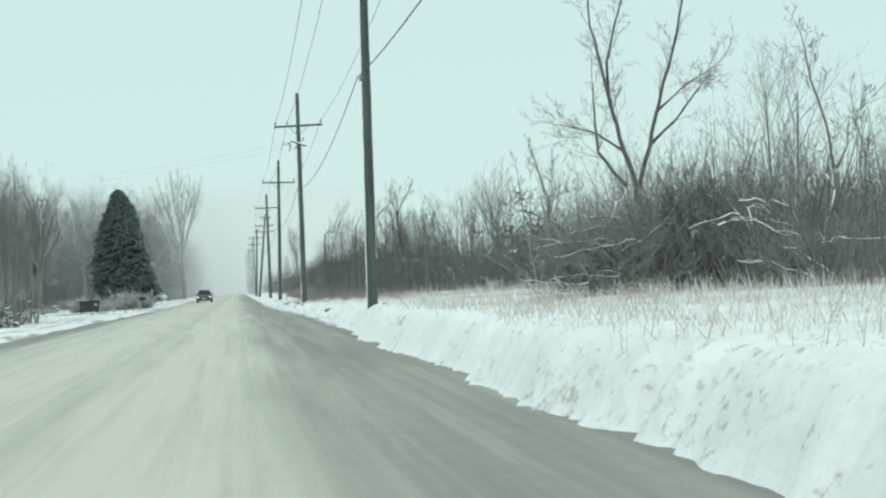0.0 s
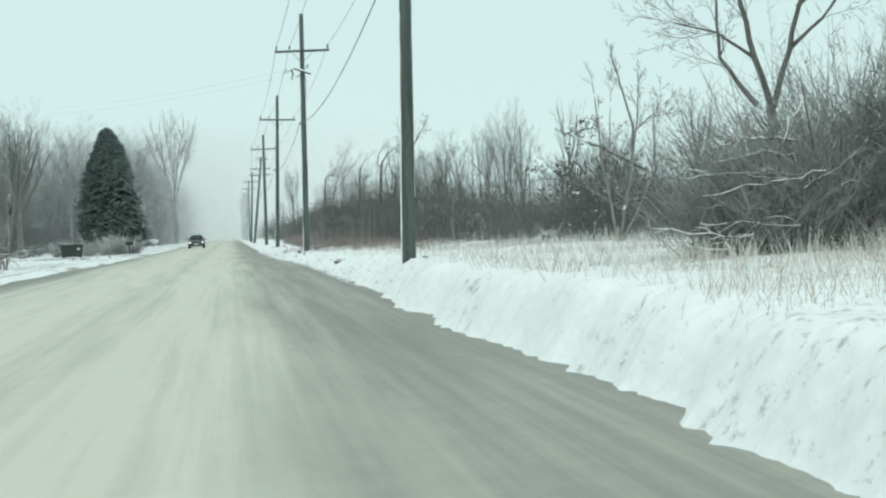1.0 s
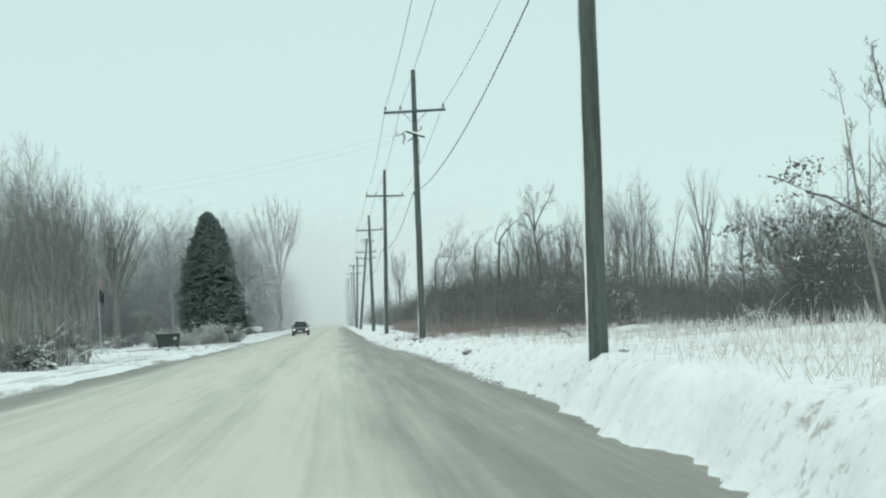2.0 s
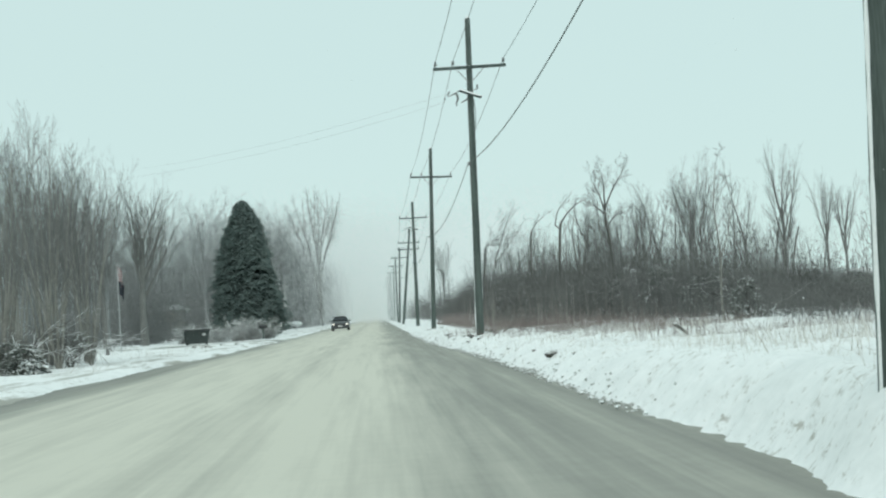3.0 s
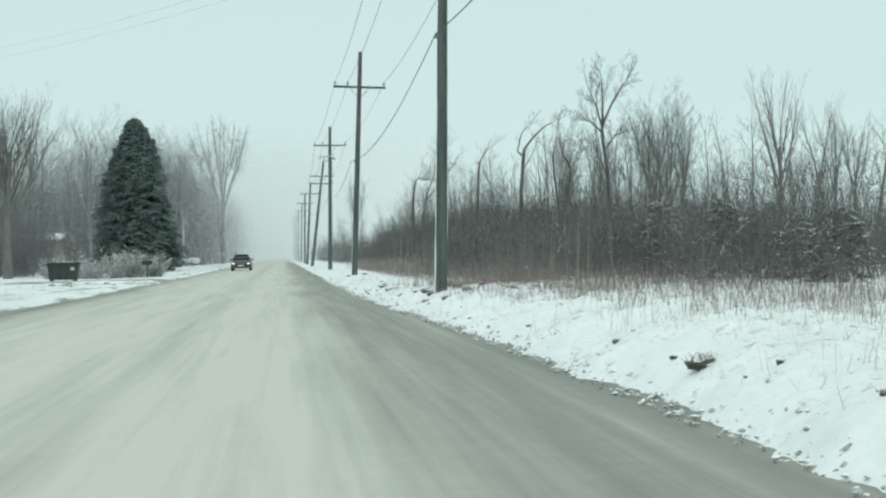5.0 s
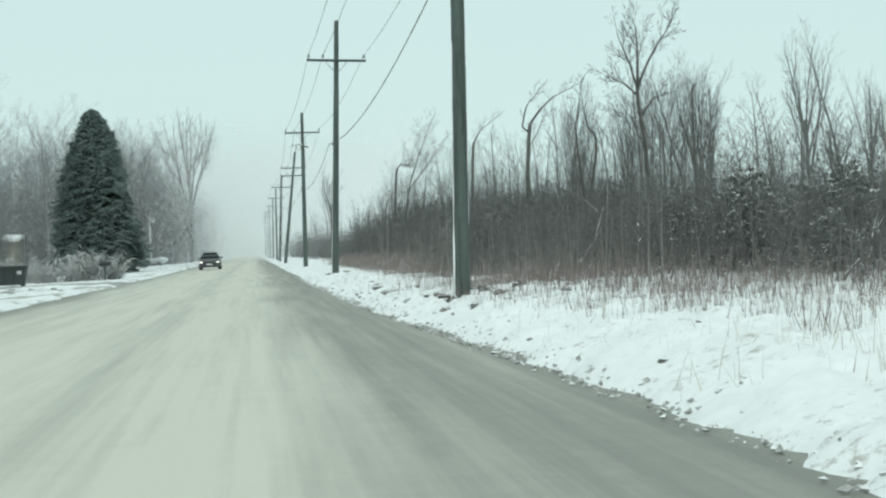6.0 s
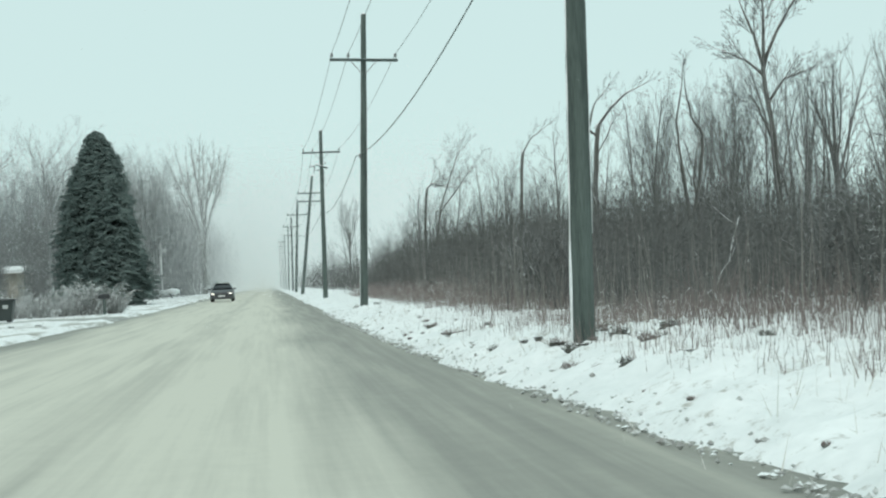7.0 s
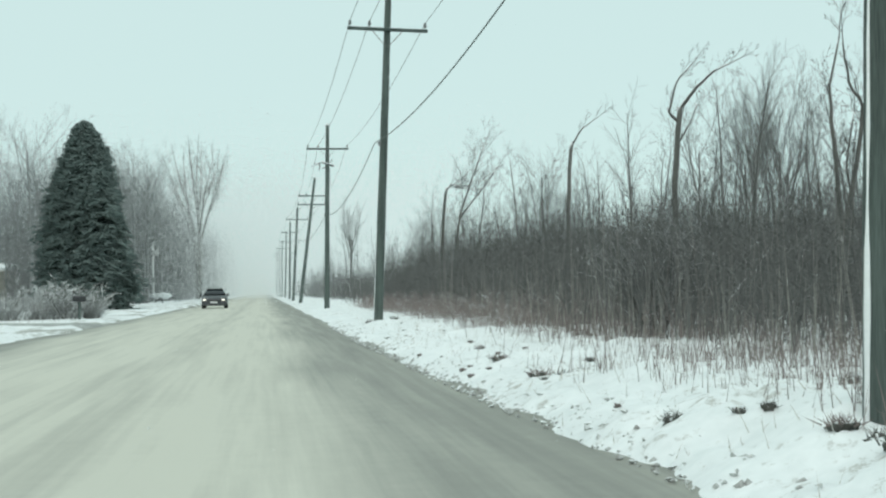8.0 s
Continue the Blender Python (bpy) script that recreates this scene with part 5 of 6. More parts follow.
def leafy_shrub(x, y, high, wide, seed, label):
    """A shrub that still holds dark dead leaves."""
    t = tree(P_SHRUB[seed % 3], x, y, label, "shrub", height=high / 2.6, turn=seed * 40, name="shrub")
    g = np.random.RandomState(seed)
    n = 1000
    k = g.randint(0, 26, n)
    a, u = g.uniform(0, 6.28, 26)[k], g.uniform(0.18, 1.2, 26)[k]
    rad = wide * 0.5 * np.sin(np.pi * np.clip(u * 0.85, 0, 0.93)) ** 0.6 * g.uniform(0.3, 1.7, 26)[k]
    c = (np.stack([rad * np.cos(a), rad * np.sin(a), u * high], 1) + g.normal(0, 0.12, (n, 3)) * [1.8, 1.8, 0.35]) * 2.6 / high
    e = g.normal(0, 0.04, (n, 2, 3)) * 2.6 / high
    leaf = new("foliage", triangles("foliage", np.stack([c, c + e[:, 0], c + e[:, 1]], 1), DEAD_LEAF))
    leaf.parent = t
    tagged(leaf, "dark dead leaves")


leafy_shrub(11.0, 42.2, 2.6, 2.2, 2, "dark shrub still holding dead leaves and snow")
leafy_shrub(12.2, 45.0, 2.1, 2.0, 4, "dark shrub still holding dead leaves and snow")

# bent stems loaded with snow, and fallen limbs
def limb(points, r, label, name="fallen_branch", mat=None):
    s = Shape()
    pts = []
    for a, b in zip(points[:-1], points[1:]):
        for k in range(4):
            pts.append(Vector(a).lerp(Vector(b), k / 4))
    pts.append(Vector(points[-1]))
    rr = random.Random(int(points[0][1] * 100))
    pts = [p + Vector((rnd(rr, -1, 1), rnd(rr, -1, 1), rnd(rr, -1, 1))) * (r * 0.12 if name == "log" else max(r * 0.8, 0.03)) for p in pts]
    s.tube(pts, [r * (1 - (0.2 if name == "log" else 0.7) * i / (len(pts) - 1)) for i in range(len(pts))], 9 if name == "log" else 7)
    for k in range(0 if name == "log" else 5):
        i = rr.randrange(len(pts) // 3, len(pts))
        s.spike(pts[i], pts[i] + Vector((rnd(rr, -0.5, 0.5), rnd(rr, -0.4, 0.4), rnd(rr, -0.1, 0.45))), r * 0.4)
    ob = piece(name, s, mat or LOG, None, "", True)
    return tagged(ob, label, "branch", "snowy limbs in the brush")


limb([(12.2, 41.5, 2.3), (11.0, 41.2, 2.85), (9.9, 41.0, 3.3)], 0.035, "bare pole-like limb leaning out of the shrub", mat=BARK)
for k in range(5):
    limb([(9.2 + 0.10 * k, 42.0 + 0.1 * k, 0.58), (9.5 + 0.10 * k, 42.0, 0.80 + 0.03 * (k % 3)), (9.72 + 0.07 * k, 41.9, 0.90 + 0.05 * (k % 2)), (9.95 + 0.06 * k, 41.9, 0.86)], 0.011 + 0.002 * (k % 2), "pale bent stalk arching out of the snow", "bent_stalk", BARK_PALE)
limb([(11.7, 59.6, 0.55), (11.95, 60.0, 0.85), (12.35, 60.2, 1.0), (12.85, 60.4, 1.22)], 0.034, "pale broken limb lying in the low brush", mat=BARK_PALE)
limb([(9.6, 66.4, 0.55), (9.9, 66.3, 0.95), (10.0, 66.2, 1.3)], 0.022, "leaning dead limb at the woods' edge")
limb([(8.05, 53.1, 0.66), (8.22, 53.2, 0.54), (8.42, 53.3, 0.36)], 0.036, "short snow-topped log jutting out of the bank", "log")
limb([(9.2, 88.0, 0.5), (9.9, 88.4, 1.1), (10.5, 88.6, 1.7)], 0.035, "leaning dead limb at the woods' edge")
limb([(9.0, 79.6, 0.5), (9.6, 79.9, 1.2), (9.9, 80.2, 1.9)], 0.03, "leaning dead limb at the woods' edge")


def clod(x, y, size, seed, name="dirt_clod"):
    bm = bmesh.new()
    bmesh.ops.create_icosphere(bm, subdivisions=2 if size < 0.08 else 3, radius=size)
    for v in bm.verts:
        k = 0.85 + 0.7 * noise.noise(v.co / size * 1.6 + Vector((seed, 0, 0))) + 0.45 * noise.noise(v.co / size * 4.0 + Vector((seed, 3, 0)))
        v.co = Vector((v.co.x * 1.35 * k, v.co.y * 1.1 * k, v.co.z * 0.62 * k))
    me = bpy.data.meshes.new(name)
    bm.to_mesh(me)
    bm.free()
    me.materials.append(DIRT)
    me.polygons.foreach_set("use_smooth", [True] * len(me.polygons))
    ob = new(name, me)
    ob.matrix_basis = pose(x, y, ground_height(x, y) - size * 0.1, 0, 0, seed * 57)
    g = np.random.RandomState(seed)
    n = 60
    p = np.stack([g.normal(0, size * 0.6, n), g.normal(0, size * 0.5, n), np.full(n, size * 0.2)], 1)
    q = p + np.stack([g.normal(0, size * 0.6, n), g.normal(0, size * 0.6, n), g.uniform(0.3, 1.1, n) * size], 1)
    tuft = new("grass_tuft", triangles("grass_tuft", spikes(p, q, np.full(n, 0.006)), DIRT if seed % 2 else RED_STEM))
    tuft.parent = ob
    tagged(tuft, "frozen grass blades", kind="stuff")
    return tagged(ob, "lump of frozen dirt and grass in roadside snow", "dirt clod", "clods along the verge")


cr = random.Random(3)
spots = [(5.58, 52.6, 0.13), (5.20, 80.2, 0.14), (5.04, 80.8, 0.13), (5.43, 70.3, 0.09), (5.40, 87.5, 0.10), (6.0, 72.9, 0.13), (5.95, 73.6, 0.10), (5.35, 72.4, 0.09), (7.3, 88.6, 0.14), (4.95, 75.1, 0.11), (5.3, 73.0, 0.10), (6.5, 75.7, 0.12), (5.75, 33.7, 0.05), (6.25, 72.3, 0.17), (6.05, 72.0, 0.12), (5.45, 72.7, 0.12), (5.15, 71.6, 0.10), (6.55, 72.8, 0.12), (5.3, 70.9, 0.09), (6.9, 70.6, 0.08), (5.25, 109.0, 0.16), (5.9, 108.2, 0.12), (5.1, 83.8, 0.12), (-6.6, 107.5, 0.13), (-7.4, 106.2, 0.16), (-5.9, 108.8, 0.10), (-8.2, 107.8, 0.14), (-6.9, 104.6, 0.11), (-5.2, 105.4, 0.09), (-7.7, 109.6, 0.12)]
spots += [(curve_at(EDGE_RIGHT, yy) + 0.25 + 1.6 * cr.random() ** 1.5, yy, rnd(cr, 0.022, 0.055)) for yy in [rnd(cr, 48, 104) for _ in range(60)]]
for i, (x, y, s) in enumerate(spots):
    clod(x, y, s * 0.78, i)


# crumbled snow and slush along the road's edge
def crumbs(seed, count):
    g = np.random.RandomState(seed)
    y = g.uniform(40, 112, count)
    x = interp(EDGE_RIGHT, y) + np.abs(g.normal(0, 0.26, count)) - 0.12
    z = np.array([max(ground_height(float(a), float(b)), 0.0) for a, b in zip(x, y)])
    s = g.uniform(0.006, 0.026, count) * g.uniform(0.6, 1.3, count)
    unit = np.array([[1, 0, 0], [-1, 0, 0], [0, 1, 0], [0, -1, 0], [0, 0, 1], [0, 0, -1]], float)
    v = unit[None] * s[:, None, None] * g.uniform(0.6, 1.5, (count, 6, 1)) * np.array([1.3, 1.2, 0.8]) + g.normal(0, 0.25, (count, 6, 3)) * s[:, None, None]
    v += np.stack([x, y, z], 1)[:, None, :]
    faces = [(0, 2, 4), (2, 1, 4), (1, 3, 4), (3, 0, 4), (2, 0, 5), (1, 2, 5), (3, 1, 5), (0, 3, 5)]
    return np.concatenate([v[:, f, :] for f in faces])


SLUSH = material("dirty_slush", (0.16, 0.15, 0.135), (0.72, 0.73, 0.72), 5, 0.8, 0.3, 6, 0.1, vary=0)
tagged(new("slush_crumbs", triangles("slush_crumbs", crumbs(4, 1900), SLUSH)), "crumbled dirty snow along the road's edge", "snow", kind="stuff")


# falling snow: sparse near the road's start, dense enough to veil what is far
def flakes(seed, count, lo, hi, size):
    g = np.random.RandomState(seed)
    c = g.uniform(lo, hi, (count, 3))
    a = g.normal(0, 1, (count, 3, 3))
    a /= np.linalg.norm(a, axis=2, keepdims=True)
    return c[:, None, :] + a * (size * g.uniform(0.6, 1.3, (count, 1, 1)))


def drifting(seed, count, lo, hi, size):
    """Loose clusters of flakes hanging upright in the air."""
    g = np.random.RandomState(seed)
    c = g.uniform(lo, hi, (count, 3))
    turn = g.normal(0, 0.4, (count, 1))
    a = g.uniform(0, 6.28, (count, 1)) + np.array([[0.0, 2.1, 4.2]]) + g.normal(0, 0.3, (count, 3))
    r = size * g.uniform(0.6, 1.3, (count, 1))
    v = np.stack([np.cos(a) * np.cos(turn) * r, np.cos(a) * np.sin(turn) * r, np.sin(a) * r], 2)
    return c[:, None, :] + v


def flake_material():
    """White flakes that let light through."""
    m = bpy.data.materials.new("snowflakes")
    m.use_nodes = True
    n, l = m.node_tree.nodes, m.node_tree.links
    n.clear()
    d = n.new("ShaderNodeBsdfDiffuse")
    t = n.new("ShaderNodeBsdfTranslucent")
    for s in (d, t):
        s.inputs["Color"].default_value = (0.93, 0.94, 0.94, 1)
    mx = n.new("ShaderNodeMixShader")
    o = n.new("ShaderNodeOutputMaterial")
    l.new(d.outputs[0], mx.inputs[1])
    l.new(t.outputs[0], mx.inputs[2])
    l.new(mx.outputs[0], o.inputs[0])
    return m


FLAKE = flake_material()
veil = [drifting(4, 200000, (-38, 182, 0.1), (26, 280, 17), 0.030), drifting(5, 390000, (-42, 280, 0.1), (34, 420, 23), 0.06), drifting(6, 220000, (-46, 420, 0.1), (46, 650, 30), 0.145)]
tagged(new("falling_snow", triangles("falling_snow", np.concatenate(veil), FLAKE)), "falling snow veiling the distance", "snow", kind="stuff")
near = flakes(1, 5000, (-12, 12, 0.4), (18, 118, 8), 0.006)
near = np.concatenate([near, flakes(2, 1100, (-11, 10, 0.4), (16, 112, 7), 0.011)])
near = near[(np.hypot(near[:, 0, 0] - 2.2, near[:, 0, 2] - 1.2) > 1.6) | (near[:, 0, 1] > 70)]
tagged(new("falling_snow", triangles("falling_snow", near, FLAKE)), "single white snowflakes in the air over the road", "snow", kind="stuff")


# ---- things across the road ----
BIN_DARK = plain("dark_green_plastic", (0.035, 0.045, 0.042), 0.55)
WHITE_PAINT = plain("white_paint", (0.75, 0.76, 0.75), 0.5)
BLACK = plain("black_metal", (0.03, 0.03, 0.032), 0.5)
TYRE = plain("tyre_rubber", (0.02, 0.02, 0.02), 0.9)
CAR_PAINT = plain("dark_car_paint", (0.06, 0.065, 0.07), 0.3, 0.3)
GLASS_DARK = plain("car_glass", (0.03, 0.035, 0.04), 0.08)


def dumpster():
    t = empty("dumpster", pose(-9.75, 121.9, ground_height(-9.75, 121.9), 0, 0, 4), "dark green steel dumpster with a closed lid on snow", "dumpster")
    flare = lambda c: Vector((c.x * (0.90 + 0.12 * (c.z / 0.95)) + (0.05 * c.z if c.x > 0 else 0), c.y, c.z))
    bevelled("body", (-0.80, -0.55, 0.06), (0.80, 0.55, 0.92), BIN_DARK, t, 0.03, shear=flare)
    bevelled("lid", (-0.88, -0.60, 0.92), (0.90, 0.58, 1.00), BLACK, t, 0.025, "black lid")
    bevelled("lid_rim", (-0.90, -0.63, 0.89), (0.92, -0.60, 0.95), BIN_DARK, t, 0.01)
    for x in (-0.6, -0.2, 0.2):
        bevelled("rib", (x - 0.03, -0.60, 0.12), (x + 0.03, -0.54, 0.88), BIN_DARK, t, 0.01)
    s = Shape()
    s.box((0.40, -0.567, 0.58), (0.62, -0.561, 0.74))
    piece("sticker", s, plain("faded_white", (0.45, 0.46, 0.45)), t, "worn white sticker")
    for x in (-0.62, 0.62):
        bevelled("foot", (x - 0.08, -0.4, -0.05), (x + 0.08, 0.4, 0.06), BLACK, t, 0.01)


dumpster()


def mailbox(x, y, turn):
    t = empty("mailbox", pose(x, y, ground_height(x, y), 0, 0, turn), "dark metal mailbox on a wooden post beside the road", "mailbox")
    bevelled("post", (-0.05, -0.05, -0.2), (0.05, 0.05, 0.78), POLE, t, 0.008)
    s = Shape()
    prof = [(-0.11, 0), (-0.11, 0.14)] + [(-0.11 * math.cos(a), 0.14 + 0.11 * math.sin(a)) for a in (0.4, 0.9, 1.57, 2.24, 2.74)] + [(0.11, 0.14), (0.11, 0)]
    for yy in (-0.28, 0.28):
        s.v += [Vector((px, yy, 0.78 + pz)) for px, pz in prof]
    k = len(prof)
    s.f += [tuple(range(k)), tuple(reversed(range(k, 2 * k)))] + [(i, (i + 1) % k, (i + 1) % k + k, i + k) for i in range(k)]
    piece("box", s, BLACK, t)
    bevelled("door", (-0.10, -0.295, 0.79), (0.10, -0.283, 0.98), BLACK, t, 0.004)
    bevelled("flag", (0.115, -0.1, 0.86), (0.125, 0.06, 0.92), plain("red_paint", (0.35, 0.04, 0.04)), t, 0.003, "red signal flag")


mailbox(-6.05, 130.8, 70)


def flagpole():
    t = empty("flagpole", pose(-12.55, 109.5, ground_height(-12.55, 109.5)) @ Matrix.Scale(0.95, 4), "thin pale flagpole with a drooping striped flag and a dark one", "flagpole")
    s = Shape()
    s.tube([Vector((0, 0, -0.2)), Vector((0, 0, 3)), Vector((0, 0, 5.5))], [0.03, 0.027, 0.02], 10)
    piece("pole", s, plain("grey_pole_paint", (0.42, 0.43, 0.43), 0.5), t, smooth=True)
    s = Shape()
    s.tube([Vector((0, 0, 5.5)), Vector((0, 0, 5.56)), Vector((0, 0, 5.62))], [0.02, 0.06, 0.01], 10)
    piece("finial", s, STEEL, t, smooth=True)
    m = bpy.data.materials.new("striped_cloth")
    m.use_nodes = True
    n, l = m.node_tree.nodes, m.node_tree.links
    tc, sp, mt, md, rp = (n.new("ShaderNode" + k) for k in ("TexCoord", "SeparateXYZ", "Math", "Math", "ValToRGB"))
    mt.operation, md.operation = "MULTIPLY", "FRACT"
    mt.inputs[1].default_value = 7.0
    l.new(tc.outputs["Object"], sp.inputs[0])
    l.new(sp.outputs["Z"], mt.inputs[0])
    l.new(mt.outputs[0], md.inputs[0])
    l.new(md.outputs[0], rp.inputs[0])
    rp.color_ramp.interpolation = "CONSTANT"
    rp.color_ramp.elements[0].color = (0.20, 0.045, 0.05, 1)
    rp.color_ramp.elements[1].position, rp.color_ramp.elements[1].color = 0.5, (0.55, 0.55, 0.55, 1)
    l.new(rp.outputs[0], n["Principled BSDF"].inputs["Base Color"])
    s = Shape()
    nu, nv = 12, 14
    for side in (0, 1):
        for j in range(nv):
            for i in range(nu):
                u, v = i / (nu - 1), j / (nv - 1)
                s.v.append(Vector((0.04 + 0.26 * u - 0.05 * u * v, 0.10 * math.sin(u * 9 + v * 2) * u + 0.012 * side, 5.2 - 0.85 * v - 0.4 * u * u)))
    for side in (0, 1):
        o = side * nu * nv
        s.f += [(o + j * nu + i, o + j * nu + i + 1, o + (j + 1) * nu + i + 1, o + (j + 1) * nu + i) for j in range(nv - 1) for i in range(nu - 1)]
    piece("flag", s, m, t, "drooping red and white striped flag", True)
    s2 = Shape()
    s2.v = [Vector((v.x * 1.25, v.y * 1.2 + 0.02, v.z - 0.85)) for v in s.v]
    s2.f = list(s.f)
    piece("flag", s2, plain("dark_cloth", (0.03, 0.035, 0.045), 0.9), t, "drooping dark flag", True)


flagpole()


def white_pole():
    t = empty("street_lamp", pose(-12.6, 262, ground_height(-12.6, 262)), "pale slender lamp post at the edge of the woods", "lamp post")
    s = Shape()
    s.tube([Vector((0, 0, -0.2)), Vector((0, 0, 4)), Vector((0, 0, 7.9))], [0.16, 0.13, 0.10], 12)
    piece("post", s, plain("pale_concrete", (0.62, 0.63, 0.62)), t, smooth=True)
    bevelled("lamp_head", (0.10, -0.35, 6.3), (0.75, 0.15, 7.2), plain("pale_housing", (0.5, 0.51, 0.5)), t, 0.08)
    bevelled("meter_box", (-0.25, -0.35, 2.6), (0.30, -0.08, 3.3), STEEL, t, 0.03)


white_pole()


def house(x, y, z, dark, light, label, size=(1, 1, 1)):
    siding = material("weathered_siding", dark, light, 1.5, 0.8, 0.2, 6, vary=0)
    t = empty("house", pose(x, y, z) @ Matrix.Diagonal((*size, 1)), label, "house")
    bevelled("wall", (-7, -4, 0), (7, 4, 2.6), siding, t, 0.03)
    for k in range(13):
        s = Shape()
        s.box((-7.03, -4.035, 0.1 + 0.19 * k), (7.03, -3.99, 0.27 + 0.19 * k))
        piece("siding_board", s, siding, t)
    s = Shape()
    for e in (-7.5, 7.5):
        s.v += [Vector((e, -4.6, 2.5)), Vector((e, 0, 2.85)), Vector((e, 4.6, 2.5)), Vector((e, 4.6, 2.68)), Vector((e, 0, 3.05)), Vector((e, -4.6, 2.7))]
    s.f += [(0, 1, 2, 3, 4, 5), (11, 10, 9, 8, 7, 6)] + [(i, (i + 1) % 6, (i + 1) % 6 + 6, i + 6) for i in range(6)]
    piece("roof", s, SNOW, t, "snow-covered roof")
    for e in (-4.5, 0.5, 4.5):
        w = bevelled("window", (e - 0.6, -4.09, 0.95), (e + 0.6, -4.03, 1.95), WHITE_PAINT, t, 0.02)
        s = Shape()
        s.box((e - 0.5, -4.11, 1.04), (e + 0.5, -4.095, 1.86))
        piece("pane", s, GLASS_DARK, w)


house(-32.4, 214, -0.2, (0.36, 0.33, 0.28), (0.52, 0.48, 0.42), "low house with tan siding and a snow-covered roof behind trees", (1.3, 1.3, 1.5))
house(45.8, 133, -0.5, (0.26, 0.28, 0.25), (0.38, 0.40, 0.36), "low grey-green house with a snow-covered roof behind bare woods")


# ---- oncoming car, standing on the far lane ----
def loft(name, sections, mat, parent, label=""):
    """A closed body through cross-sections: y, half-width low, half-width high, bottom, shoulder, top."""
    s = Shape()
    k = 0
    for y, wl_, wh, zb, zs, zt in sections:
        ring = [(-wl_ * 0.92, zb), (-wl_, zb + 0.12), (-wl_, zs), (-wh, zt - 0.03), (-wh * 0.9, zt), (0, zt + 0.02), (wh * 0.9, zt), (wh, zt - 0.03), (wl_, zs), (wl_, zb + 0.12), (wl_ * 0.92, zb)]
        k = len(ring)
        s.v += [Vector((a, y, b)) for a, b in ring]
    for j in range(len(sections) - 1):
        for i in range(k):
            s.f.append((j * k + i, j * k + (i + 1) % k, (j + 1) * k + (i + 1) % k, (j + 1) * k + i))
    s.f.append(tuple(reversed(range(k))))
    s.f.append(tuple((len(sections) - 1) * k + i for i in range(k)))
    return piece(name, s, mat, parent, label, True)


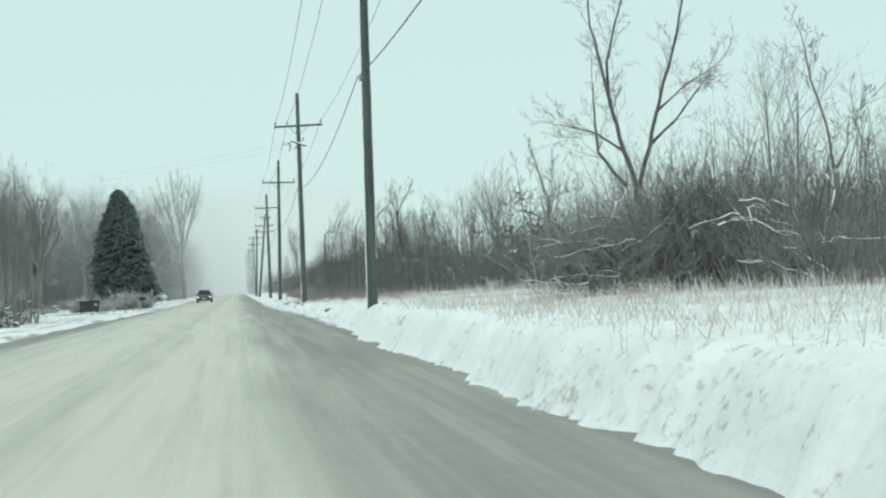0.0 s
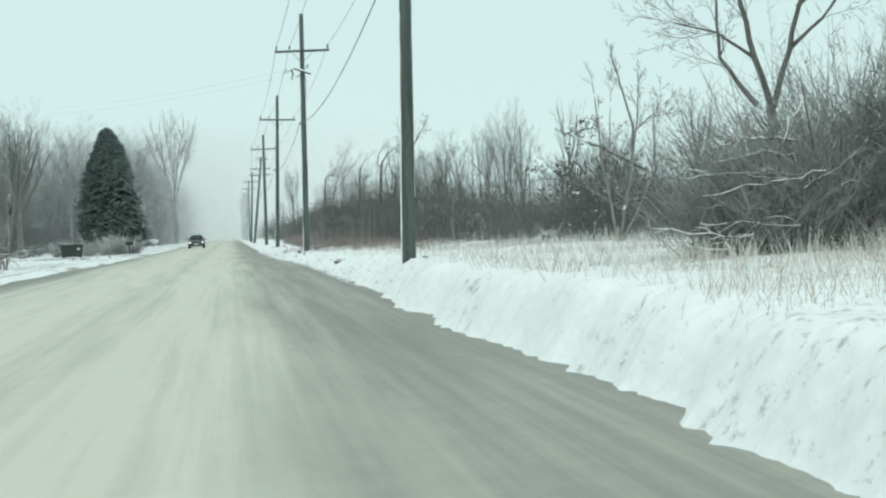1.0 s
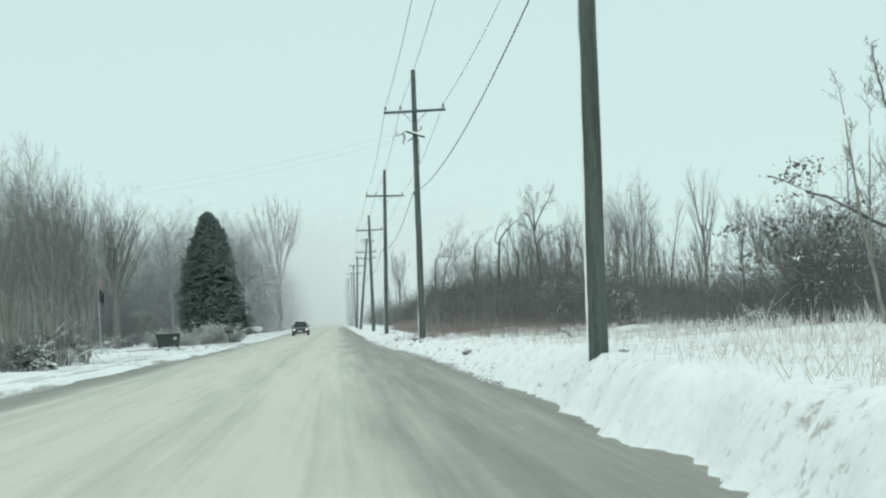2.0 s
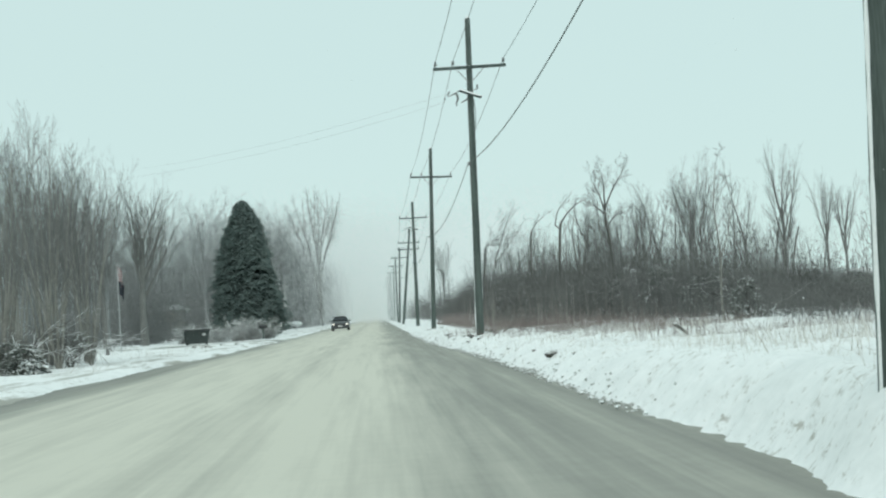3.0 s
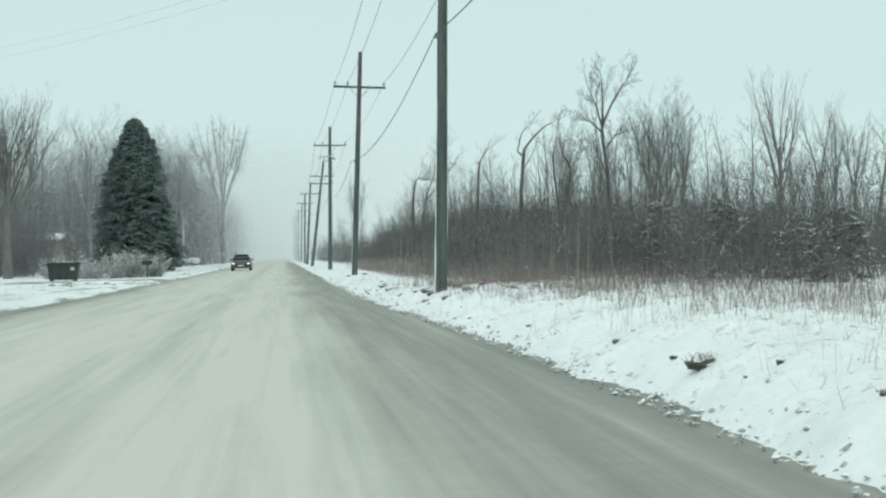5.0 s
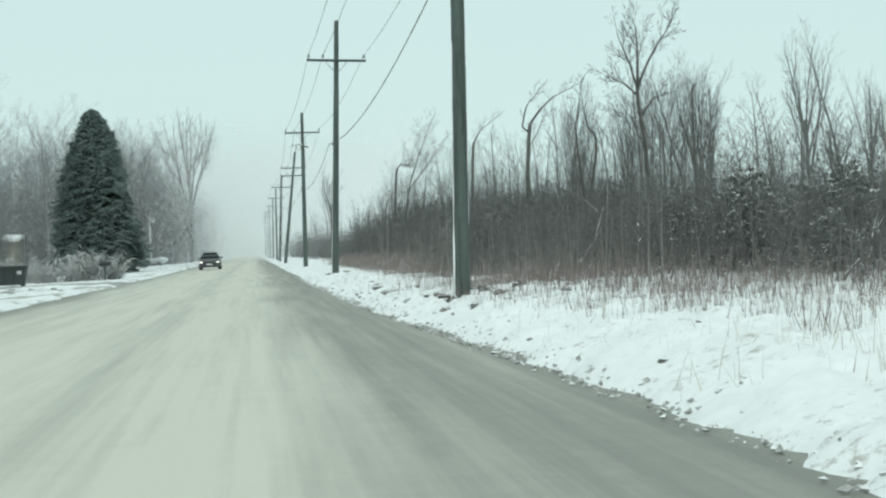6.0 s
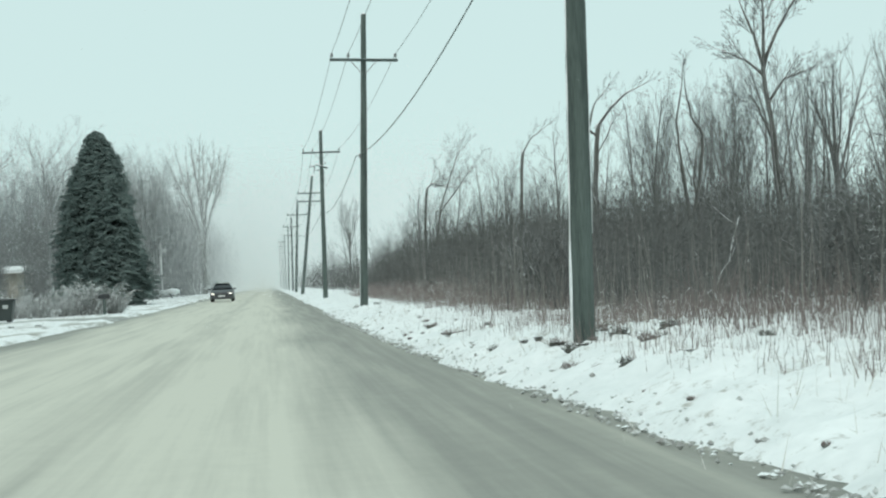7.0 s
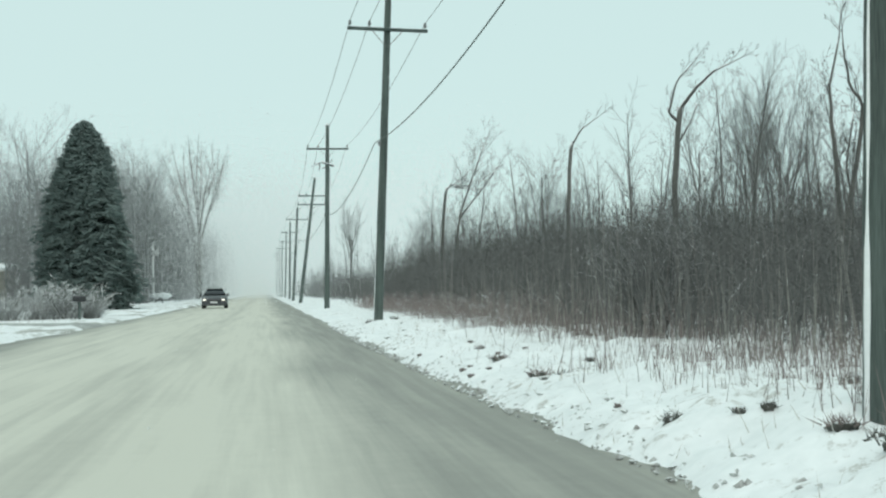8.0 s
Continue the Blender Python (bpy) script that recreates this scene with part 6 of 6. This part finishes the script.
def car():
    t = empty("car", pose(-1.55, 174, 0.0), "dark sedan with its headlights on, on the snowy road", "car")
    loft("body", [(-2.35, 0.70, 0.66, 0.30, 0.55, 0.62), (-2.25, 0.84, 0.78, 0.22, 0.60, 0.72), (-1.7, 0.90, 0.84, 0.20, 0.70, 0.86), (-0.95, 0.91, 0.86, 0.20, 0.80, 0.98), (0.9, 0.91, 0.86, 0.20, 0.82, 1.0), (1.9, 0.90, 0.84, 0.22, 0.80, 1.02), (2.35, 0.80, 0.74, 0.32, 0.75, 0.95)], CAR_PAINT, t)
    loft("cabin", [(-1.05, 0.80, 0.72, 0.92, 0.96, 1.0), (-0.30, 0.80, 0.62, 0.92, 1.08, 1.35), (0.5, 0.80, 0.60, 0.92, 1.10, 1.41), (1.2, 0.80, 0.60, 0.92, 1.08, 1.36), (1.85, 0.78, 0.68, 0.92, 0.97, 1.02)], GLASS_DARK, t, "dark glazed cabin")
    loft("roof", [(-0.32, 0.58, 0.50, 1.335, 1.345, 1.36), (0.4, 0.58, 0.46, 1.385, 1.40, 1.425), (1.2, 0.58, 0.50, 1.34, 1.35, 1.365)], CAR_PAINT, t)
    lamp = bpy.data.materials.new("headlight_glow")
    lamp.use_nodes = True
    p = lamp.node_tree.nodes["Principled BSDF"]
    p.inputs["Emission Color"].default_value, p.inputs["Emission Strength"].default_value = (1.0, 0.92, 0.76, 1), 1.7
    for side in (-1, 1):
        bevelled("headlight", (side * 0.68 - 0.12, -2.36, 0.59), (side * 0.68 + 0.12, -2.20, 0.68), lamp, t, 0.03, "lit headlight")
        bevelled("mirror", (side * 0.98 - 0.10, -0.85, 0.92), (side * 0.98 + 0.10, -0.70, 1.06), CAR_PAINT, t, 0.03)
        bevelled("fog_lamp", (side * 0.62 - 0.07, -2.36, 0.34), (side * 0.62 + 0.07, -2.30, 0.42), STEEL, t, 0.01)
        for y in (-1.45, 1.4):
            w = empty("wheel", pose(side * 0.80, y, 0.33))
            w.parent = t
            s = Shape()
            s.tube([Vector((dx, 0, 0)) for dx in (-0.11, -0.10, 0.10, 0.11)], [0.27, 0.33, 0.33, 0.27], 20)
            piece("tyre", s, TYRE, w, smooth=True)
            s = Shape()
            s.tube([Vector((side * 0.112, 0, 0)), Vector((side * 0.118, 0, 0))], [0.21, 0.19], 16)
            piece("rim", s, STEEL, w)
    bevelled("grille", (-0.42, -2.38, 0.46), (0.42, -2.30, 0.64), BLACK, t, 0.02)
    bevelled("bumper", (-0.80, -2.39, 0.24), (0.80, -2.26, 0.40), CAR_PAINT, t, 0.04)
    bevelled("number_plate", (-0.26, -2.405, 0.40), (0.26, -2.385, 0.51), WHITE_PAINT, t, 0.005, "pale number plate")
    bevelled("wiper", (-0.55, -1.02, 1.00), (0.10, -0.99, 1.02), BLACK, t, 0.004)


car()


# ---- driveway ----
def driveway():
    """A strip of churned grey slush leading off the road past the dumpster."""
    grey = material("driveway_slush", (0.20, 0.20, 0.185), (0.52, 0.53, 0.51), 0.9, 0.75, 0.4, 9, vary=0)
    xs = [-3.7 - 0.35 * i for i in range(60)]
    ys = [0.0, 0.12, 0.3, 0.5, 0.7, 0.88, 1.0]
    verts = []
    for x in xs:
        flare = 1.2 * math.exp((x + 3.7) / 1.2)
        for v in ys:
            y = 117.0 - flare + (3.0 + 2 * flare) * v + 0.25 * noise.noise((x * 0.8, v * 3.0, 2.0))
            verts.append((x, y, ground_height(x, y) + (0.035 if 0.05 < v < 0.95 else -0.03)))
    n = len(ys)
    faces = [(i * n + j, i * n + j + 1, (i + 1) * n + j + 1, (i + 1) * n + j) for i in range(len(xs) - 1) for j in range(n - 1)]
    me = bpy.data.meshes.new("driveway")
    me.from_pydata(verts, [], faces)
    me.materials.append(grey)
    me.polygons.foreach_set("use_smooth", [True] * len(faces))
    tagged(new("driveway", me), "driveway of churned grey slush leading off the road", "driveway", kind="structure")


driveway()
